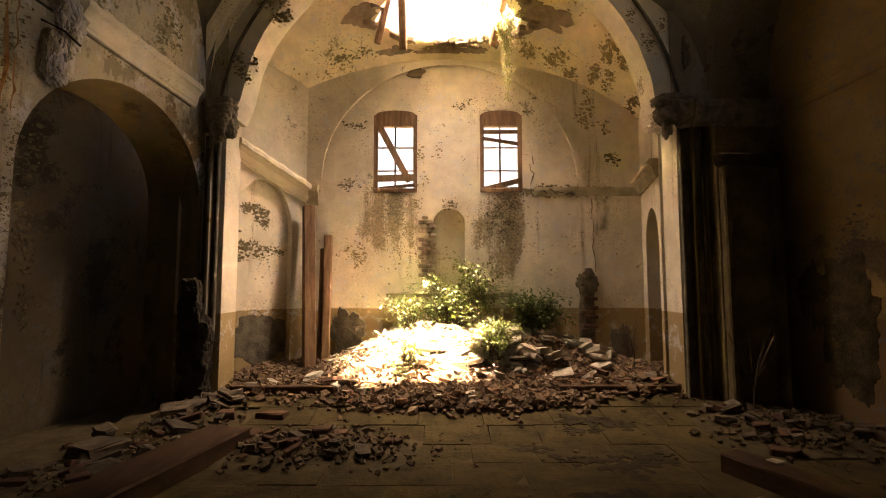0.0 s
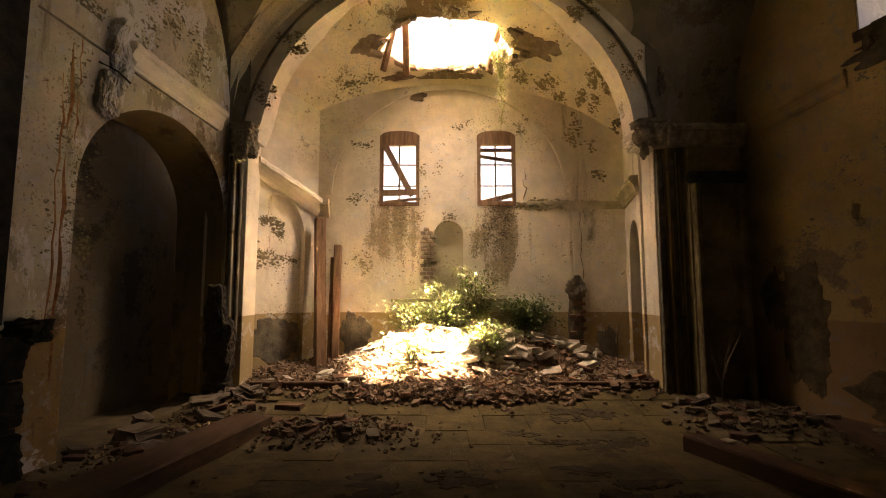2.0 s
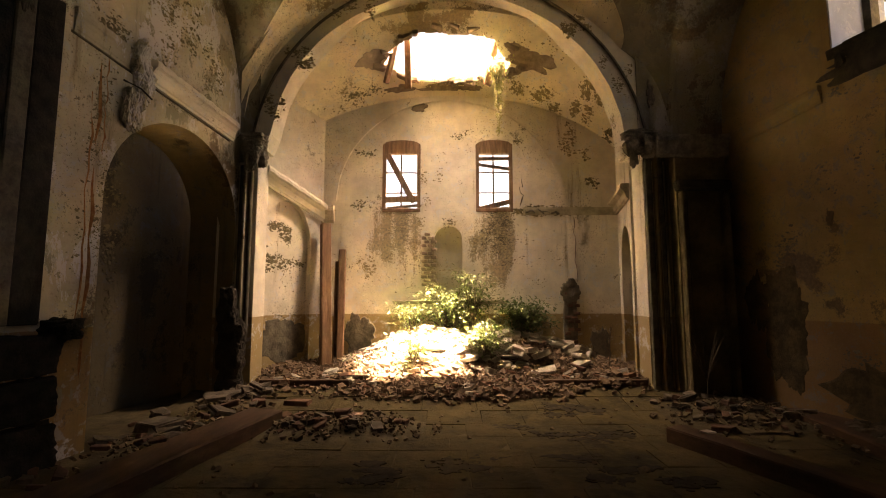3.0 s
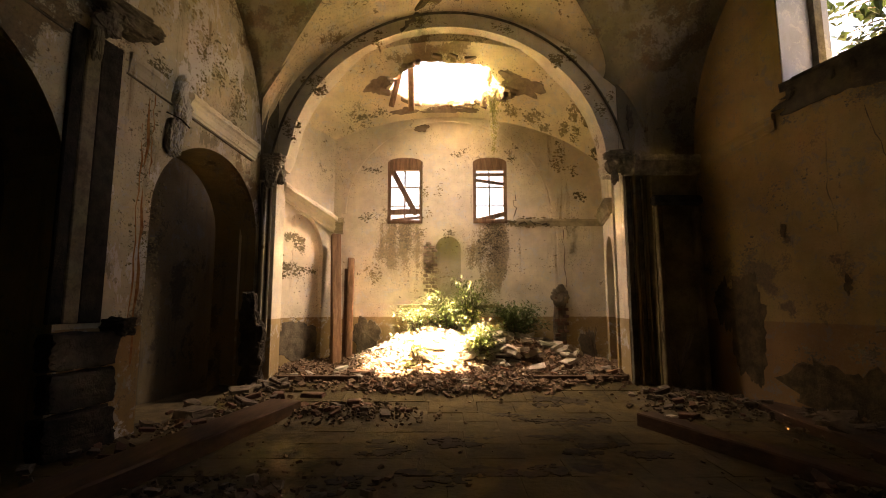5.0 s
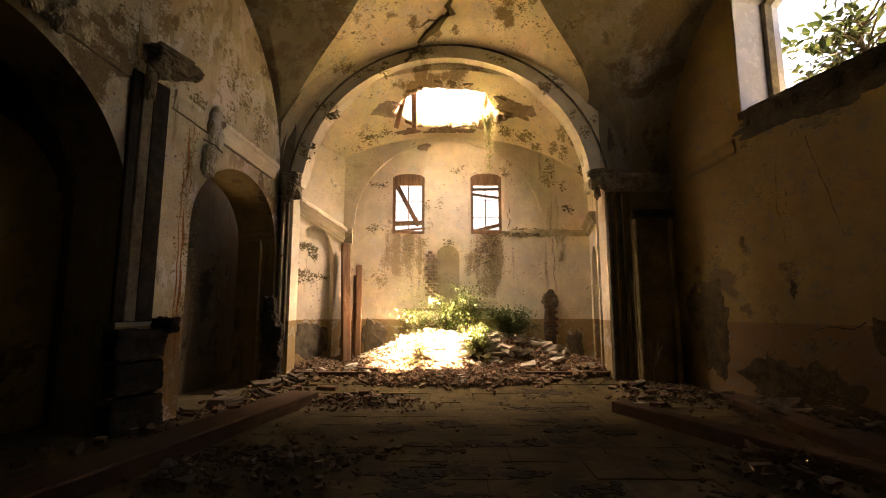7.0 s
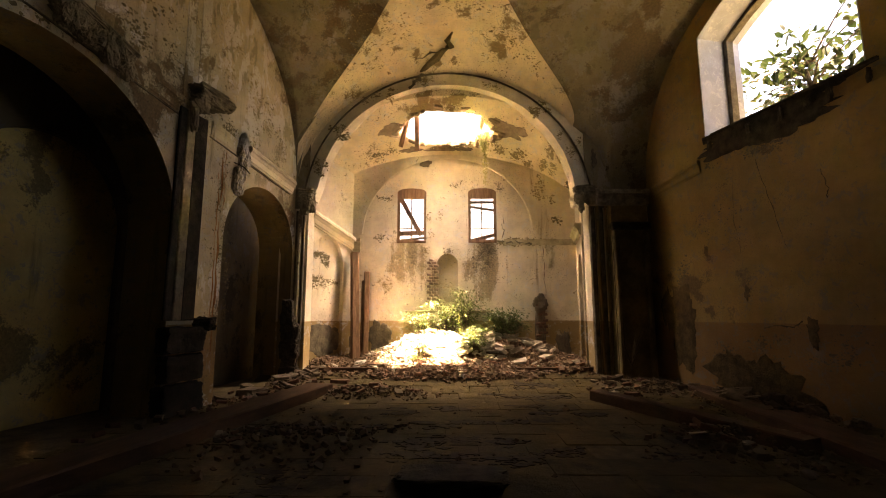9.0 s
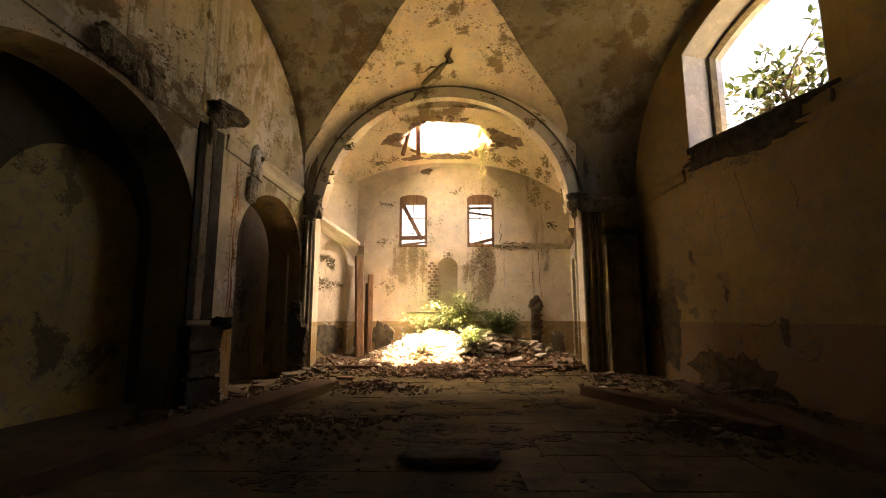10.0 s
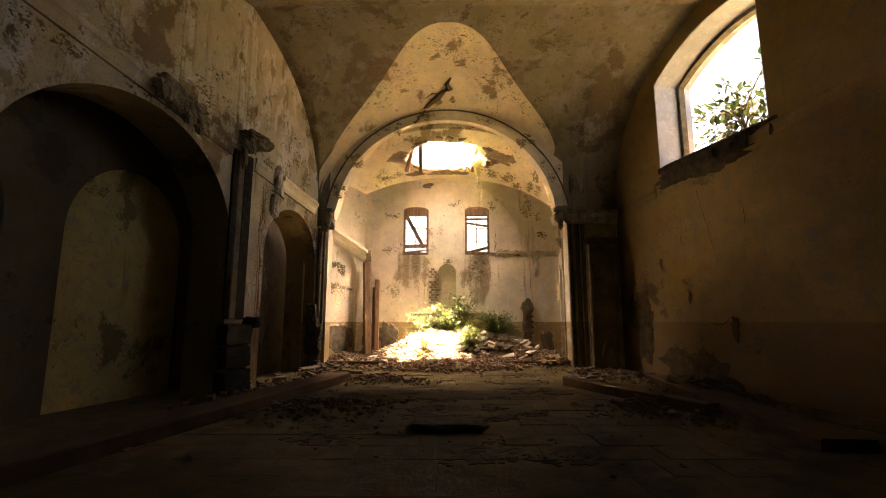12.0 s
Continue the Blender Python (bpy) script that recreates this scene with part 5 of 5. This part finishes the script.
slab_mesh = mesh_of(lump((0.98, 0.46, 0.12), 77, 4, 0.16, 0.75), "stone_slab", BLACKISH)
for k, (x, y, sx, sy) in enumerate(((0.42, 3.45, 0.42, 0.12), (1.40, 5.02, 0.36, 0.10), (0.95, 2.75, 0.3, 0.14), (0.15, 2.45, 0.36, 0.10), (1.9, 3.0, 0.25, 0.1), (-0.5, 3.1, 0.2, 0.08), (0.3, 1.4, 0.4, 0.2), (1.25, 4.2, 0.5, 0.2), (-0.6, 1.9, 0.5, 0.3), (1.2, 1.0, 0.6, 0.3), (-0.9, 0.2, 0.5, 0.4), (0.9, -0.6, 0.7, 0.3))):
    flakes("dirt_crust", (lambda x, y: lambda u, v: (Vector((x + u, y + v, floor_z(y + v) + 0.004)), Vector((0, 0, 1))))(x, y), sx, sy, 36, 0.15, 700 + k, DIRT, "thin crumbling crust of black dirt on the floor tiles", "dirt")
loose("stone_slab", slab_mesh, 0.10, 0.32, -2, (1, 1, 1), "dark flat slab lying on the nave floor", "slab", 0.05)
loose("stone_slab", DARKSLABS[4], -3.15, 4.35, 70, (1.0, 1.7, 2.0), "long dressed stone lying by the pier", "slab", 0.07)
loose("stone_slab", DARKSLABS[1], -2.95, 5.32, 30, (1.3, 1.4, 1.8), "fallen moulding stone near the arch", "slab", 0.14)
loose("loose_brick", DARKBRICKS[1], -2.42, 5.30, 10, (1.5, 1.5, 1.4), "single brick lying before the chancel", "brick", 0.10, 0, "loose bricks")
loose("loose_brick", DARKBRICKS[3], -1.90, 5.25, -6, (1.6, 1.4, 1.4), "single brick lying before the chancel", "brick", 0.095, 0, "loose bricks")
loose("loose_brick", DARKBRICKS[5], -1.15, 4.55, 12, (1.4, 1.3, 1.2), "single brick on the scattered pile", "brick", 0.15, 0, "loose bricks")
loose("loose_brick", DARKBRICKS[2], -2.62, 3.4, 40, (1.0, 1.0, 0.6), "brick fragment on top of the beam", "brick", 0.185, 0, "loose bricks")
loose("paper_scrap", SLABS[5], 2.62, 3.72, 20, (0.5, 0.35, 0.3), "pale scrap lying on the dark beam", "scrap", 0.168)
loose("splintered_board", DARKBRICKS[4], 2.05, 6.1, 100, (2.6, 0.7, 0.6), "short splintered board stuck in the rubble", "board", 0.42, 60)
loose("splintered_board", DARKBRICKS[4], -1.42, 5.92, 30, (1.5, 0.5, 0.5), "short splintered board stuck in the rubble", "board", 0.36, 55)


def gravel(name, rects, count, seed, label, size=(0.012, 0.05), material=GRAVEL):
    """Many small chips in one mesh."""
    r = random.Random(seed)
    vs, fs = [], []
    total = sum(w for *_, w in rects)
    for x0, x1, y0, y1, w in rects:
        for _ in range(int(count * w / total)):
            x, y = r.gauss((x0 + x1) / 2, (x1 - x0) / 3.6), r.gauss((y0 + y1) / 2, (y1 - y0) / 3.6)
            if not (left_x(y) + 0.05 < x < right_x(y) - 0.05) or y > 7.0:
                continue
            s = r.uniform(*size) * (1.6 if r.random() < 0.12 else 1.0)
            rot = Euler((r.uniform(-0.6, 0.6), r.uniform(-0.6, 0.6), r.uniform(0, 6.28))).to_matrix()
            o = Vector((x, y, heap_z(x, y) + s * 0.25))
            b = len(vs)
            for cx, cy, cz in ((-1, -1, -1), (1, -1, -1), (1, 1, -1), (-1, 1, -1), (-1, -1, 1), (1, -1, 1), (1, 1, 1), (-1, 1, 1)):
                p = rot @ Vector((cx * s * r.uniform(0.5, 1.1), cy * s * r.uniform(0.4, 0.9), cz * s * r.uniform(0.3, 0.6)))
                vs.append(o + p)
            fs += [(b, b + 3, b + 2, b + 1), (b + 4, b + 5, b + 6, b + 7), (b, b + 1, b + 5, b + 4), (b + 1, b + 2, b + 6, b + 5), (b + 2, b + 3, b + 7, b + 6), (b + 3, b, b + 4, b + 7)]
    me = bpy.data.meshes.new(name)
    me.from_pydata(vs, [], fs)
    me.materials.append(material)
    return tagged(new(name, me), label, "gravel", kind="stuff")


gravel("rubble_gravel", [(-2.7, 2.9, 5.75, 6.9, 10), (-1.0, 1.3, 5.35, 5.9, 2)], 10000, 1, "brown crushed brick and plaster in the chancel", (0.012, 0.045))
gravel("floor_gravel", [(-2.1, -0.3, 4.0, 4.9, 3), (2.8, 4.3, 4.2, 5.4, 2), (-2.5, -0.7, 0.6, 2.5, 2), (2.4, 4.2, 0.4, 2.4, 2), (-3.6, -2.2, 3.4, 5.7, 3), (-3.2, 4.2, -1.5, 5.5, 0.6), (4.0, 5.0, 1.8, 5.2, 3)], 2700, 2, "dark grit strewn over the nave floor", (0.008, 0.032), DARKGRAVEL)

# ---- plants ----


def leaves(spots, size, seed, material, fold=0.25):
    r = random.Random(seed)
    vs, fs = [], []
    for p, d in spots:
        s = size * r.uniform(0.6, 1.35)
        d = (Vector(d) + Vector((r.uniform(-1, 1), r.uniform(-1, 1), r.uniform(-0.7, 0.7)))).normalized()
        side = d.cross(Vector((r.uniform(-0.4, 0.4), r.uniform(-0.4, 0.4), 1))).normalized()
        up = side.cross(d)
        b = len(vs)
        vs += [p, p + d * s * 0.35 + side * s * 0.26 + up * s * fold * 0.3, p + d * s * 0.75 + side * s * 0.17 + up * s * fold * 0.15, p + d * s - up * s * fold * 0.2,
               p + d * s * 0.75 - side * s * 0.17 + up * s * fold * 0.15, p + d * s * 0.35 - side * s * 0.26 + up * s * fold * 0.3, p + d * s * 0.45]
        fs += [(b, b + 1, b + 6), (b + 1, b + 2, b + 6), (b + 2, b + 3, b + 6), (b + 3, b + 4, b + 6), (b + 4, b + 5, b + 6), (b + 5, b, b + 6)]
    me = bpy.data.meshes.new("foliage")
    me.from_pydata([Vector(v) for v in vs], [], fs)
    me.materials.append(material)
    return me


def bush(name, foot, height, spread, stems, per, leaf, seed, material, label, lean=(0, 0)):
    """Arching stems from one foot, leaves set along their outer two thirds."""
    r = random.Random(seed)
    t = thing(name, foot, label, "plant", "plants in the rubble")
    spots = []
    for k in range(stems):
        a = 2 * math.pi * k / stems + r.uniform(-0.4, 0.4)
        out = Vector((math.cos(a) * spread, math.sin(a) * spread * 0.3, 0)) * r.uniform(0.25, 1.05) + Vector((*lean, 0))
        h = height * r.uniform(0.55, 1.0)
        pts = [Vector((0, 0, -0.05)) + out * (t_ ** 1.5) + Vector((r.uniform(-0.02, 0.02), r.uniform(-0.02, 0.02), h * (1 - (1 - t_) ** 1.7) - 0.18 * h * t_ ** 3)) for t_ in (0, 0.2, 0.4, 0.6, 0.8, 1.0)]
        part("stem", sweep(pts, [0.011, 0.009, 0.007, 0.006, 0.004, 0.002], 5), BARK, t)
        for _ in range(per):
            u = r.uniform(0.25, 1.0) ** 0.8
            i = min(4, int(u * 5))
            p = pts[i].lerp(pts[i + 1], u * 5 - i)
            tw = Vector((r.gauss(0, 1), r.gauss(0, 1), r.gauss(0, 0.7))) * 0.075
            spots.append((p + tw, (pts[i + 1] - pts[i]).normalized() * 0.6 + tw * 8 + Vector((0, 0, -0.25))))
    part("foliage", leaves(spots, leaf, seed, material), material, t)
    return t


bush("leafy_shrub", (0.12, 6.90, 0.60), 1.30, 0.90, 46, 40, 0.060, 1, LEAF, "tall sunlit green shrub behind the rubble heap")
bush("leafy_shrub", (0.50, 6.86, 0.50), 1.75, 0.45, 20, 46, 0.055, 2, LEAF, "slender shrub rising against the end wall")
bush("leafy_shrub", (-0.50, 6.80, 0.60), 0.95, 0.60, 20, 30, 0.055, 3, LEAF, "low green shrub against the end wall")
bush("leafy_shrub", (1.36, 6.82, 0.60), 1.0, 0.65, 32, 56, 0.065, 4, SHADELEAF, "green shrub coloured darker for the heap's shade")
bush("leafy_shrub", (0.66, 6.22, 0.42), 0.85, 0.34, 20, 42, 0.06, 5, LEAF, "bushy young plant on the heap's edge")
bush("leafy_shrub", (-0.45, 6.10, 0.50), 0.50, 0.40, 12, 20, 0.06, 6, LEAF, "pale sun-bleached plant on the heap")
bush("weed_tuft", (-1.32, 6.45, 0.34), 0.28, 0.10, 6, 16, 0.05, 7, PALELEAF, "small yellow flowering weed")
bush("weed_tuft", (-0.85, 5.72, 0.18), 0.12, 0.10, 7, 14, 0.035, 8, LEAF, "small green weed among the bricks")
bush("weed_tuft", (0.78, 5.70, 0.18), 0.12, 0.12, 7, 14, 0.035, 9, LEAF, "small green weed among the bricks")
bush("weed_tuft", (-0.55, 5.95, 0.4), 0.16, 0.12, 7, 16, 0.04, 10, LEAF, "small green weed on the heap")
for place, stems, tall, wide, label in (((2.58, 6.30, 0.40), 7, 1.0, 1.0, "bare dry sapling standing in the rubble"), ((3.50, 5.28, 0.12), 16, 1.35, 1.8, "dark withered bush before the stained panel")):
    twig = thing("dry_sapling", place, label, "plant")
    for k in range(stems):
        a, h = RND.uniform(0, 6.28), RND.uniform(0.4, 0.72) * tall
        pts = [Vector((0, 0, -0.02)), Vector((0.01, 0, 0.18 * tall)), Vector((0.06 * wide * math.cos(a), 0.05 * math.sin(a), (0.2 + h * 0.4))), Vector((0.16 * wide * math.cos(a), 0.1 * math.sin(a), h))]
        part("stem", sweep(pts, [0.010, 0.008, 0.005, 0.002], 5), BARK, twig)

# creeper hanging from the hole
vine = thing("hanging_creeper", (0.93, 6.45, 5.40), "yellow-green creeper hanging from the hole in the vault", "plant")
r = random.Random(5)
spots = []
for k in range(9):
    ln = (1.35, 0.55, 0.8, 0.4, 0.3, 0.35, 0.5, 0.25, 0.3)[k]
    x0 = (0.0, -0.05, 0.04, -0.1, 0.08, -0.14, 0.02, 0.12, -0.2)[k]
    pts = [Vector((x0 * (1 - 0.6 * i / 6) + r.uniform(-0.012, 0.012), r.uniform(-0.03, 0.03), 0.12 - ln * i / 6)) for i in range(7)]
    part("stem", sweep(pts, 0.004, 4), BARK, vine)
    for _ in range(int(240 * ln)):
        u = r.uniform(0, 5.99)
        p = pts[int(u)].lerp(pts[int(u) + 1], u % 1)
        w = 0.055 * (1 - u / 6) + 0.016
        spots.append((p + Vector((r.gauss(0, w), r.gauss(0, w), r.gauss(0, 0.02))), (r.uniform(-0.5, 0.5), r.uniform(-0.5, 0.5), -1)))
part("foliage", leaves(spots, 0.045, 11, VINELEAF), VINELEAF, vine)
moss = thing("rim_weeds", (0.0, 6.86, 5.28), "small weeds growing on the broken rim of the vault", "plant")
spots = [(Vector((r.uniform(-0.95, 0.9), r.gauss(0.0, 0.05), r.gauss(0.02, 0.04))), (0, -0.5, 0.3)) for _ in range(420)]
part("foliage", leaves(spots, 0.035, 12, PALELEAF), PALELEAF, moss)

# shrub outside the high window
tree = thing("outdoor_shrub", right_at(3.1, 0.78, 1.5), "leafy shrub growing outside the high window", "shrub")
base = Vector(tree.location)
r = random.Random(9)
spots = []
part("trunk", sweep([(0, 0, 0), (0.05, 0.1, 2.0), (-0.1, 0.2, 3.6), (-0.2, 0.3, 4.6)], [0.09, 0.07, 0.05, 0.03], 8), BARK, tree)
for k in range(26):
    a = r.uniform(0, 6.28)
    start = Vector((-0.15, 0.25, r.uniform(3.6, 4.8)))
    end = start + Vector((math.cos(a) * 0.5, math.sin(a) * 1.65 - 0.15, r.uniform(0.05, 0.80)))
    pts = [start.lerp(end, i / 4) + Vector((0, 0, 0.12 * math.sin(i / 4 * 3.1))) for i in range(5)]
    part("limb", sweep(pts, [0.02, 0.015, 0.011, 0.007, 0.003], 5), BARK, tree)
    for _ in range(32):
        u = r.uniform(0.8, 3.99)
        p = pts[int(u)].lerp(pts[int(u) + 1], u % 1)
        tw = Vector((r.gauss(0, 1), r.gauss(0, 1), r.gauss(0, 1))) * 0.09
        spots.append((p + tw, tw * 9))
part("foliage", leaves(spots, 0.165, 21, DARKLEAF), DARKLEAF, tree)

# ---- pieces: bare bricks and floor tiles ----
BRICK_ME = [chip_mesh("brick", (0.105, 0.05, 0.058), 300 + k, BRICKWORK, 0.06) for k in range(4)]


def brick_field(parent, x0, x1, z0, z1, y, edge, seed, meshes=BRICK_ME):
    r = random.Random(seed)
    z, row = z0, 0
    while z < z1:
        x = x0 + (0.05 if row % 2 else 0.0)
        while x < x1:
            if r.random() < edge(x + 0.1, z):
                ob = new("brick", r.choice(meshes))
                ob.parent = parent
                ob.location = (x + 0.055, y, z)
                ob.scale = (r.uniform(0.9, 1.0), 1, r.uniform(0.92, 1.0))
                ob.rotation_euler = (0, r.uniform(-0.02, 0.02), 0)
            x += 0.115
        z += 0.068
        row += 1


brick_field(wall_rear, -0.38, -0.17, 1.70, 2.62, REAR_Y + 0.003, lambda x, z: 0.95 if z < 2.55 else 0.5, 1)
brick_field(wall_rear, 2.09, 2.30, 0.45, 1.55, REAR_Y - 0.02, lambda x, z: 0.75, 2, [chip_mesh("brick", (0.105, 0.05, 0.058), 320 + k, DARKBRICK, 0.16) for k in range(4)])

TILES = []
for k in range(6):
    r = random.Random(400 + k)
    bm = bmesh.new()
    add_box(bm, (0.566, 0.446, 0.05), None, 0.004)
    for v in bm.verts:
        v.co += Vector((r.uniform(-1, 1) * 0.006, r.uniform(-1, 1) * 0.006, r.uniform(-1, 1) * 0.003))
    TILES.append(mesh_of(bm, "floor_tile", TILE))
r = random.Random(44)
count = 0
y = 5.72
row = 0
while y > -3.2 and count < 300:
    x = -3.9 + r.uniform(0.0, 0.5)
    while x < 4.9:
        k = r.uniform(0.75, 1.35)
        x += 0.285 * k
        if left_x(y) + 0.1 < x < right_x(y) - 0.15 and r.random() < 0.985:
            ob = new("floor_tile", r.choice(TILES))
            ob.parent = floor
            ob.location = (x, y + r.uniform(-0.010, 0.010), floor_z(y) - 0.024 + r.uniform(-0.005, 0.004))
            ob.scale = (k, 1, 1)
            ob.rotation_euler = (math.atan((floor_z(y + 0.2) - floor_z(y - 0.2)) / 0.4) + r.uniform(-0.006, 0.006), r.uniform(-0.006, 0.006), r.uniform(-0.012, 0.012))
            count += 1
        x += 0.285 * k
    y -= 0.45
    row += 1
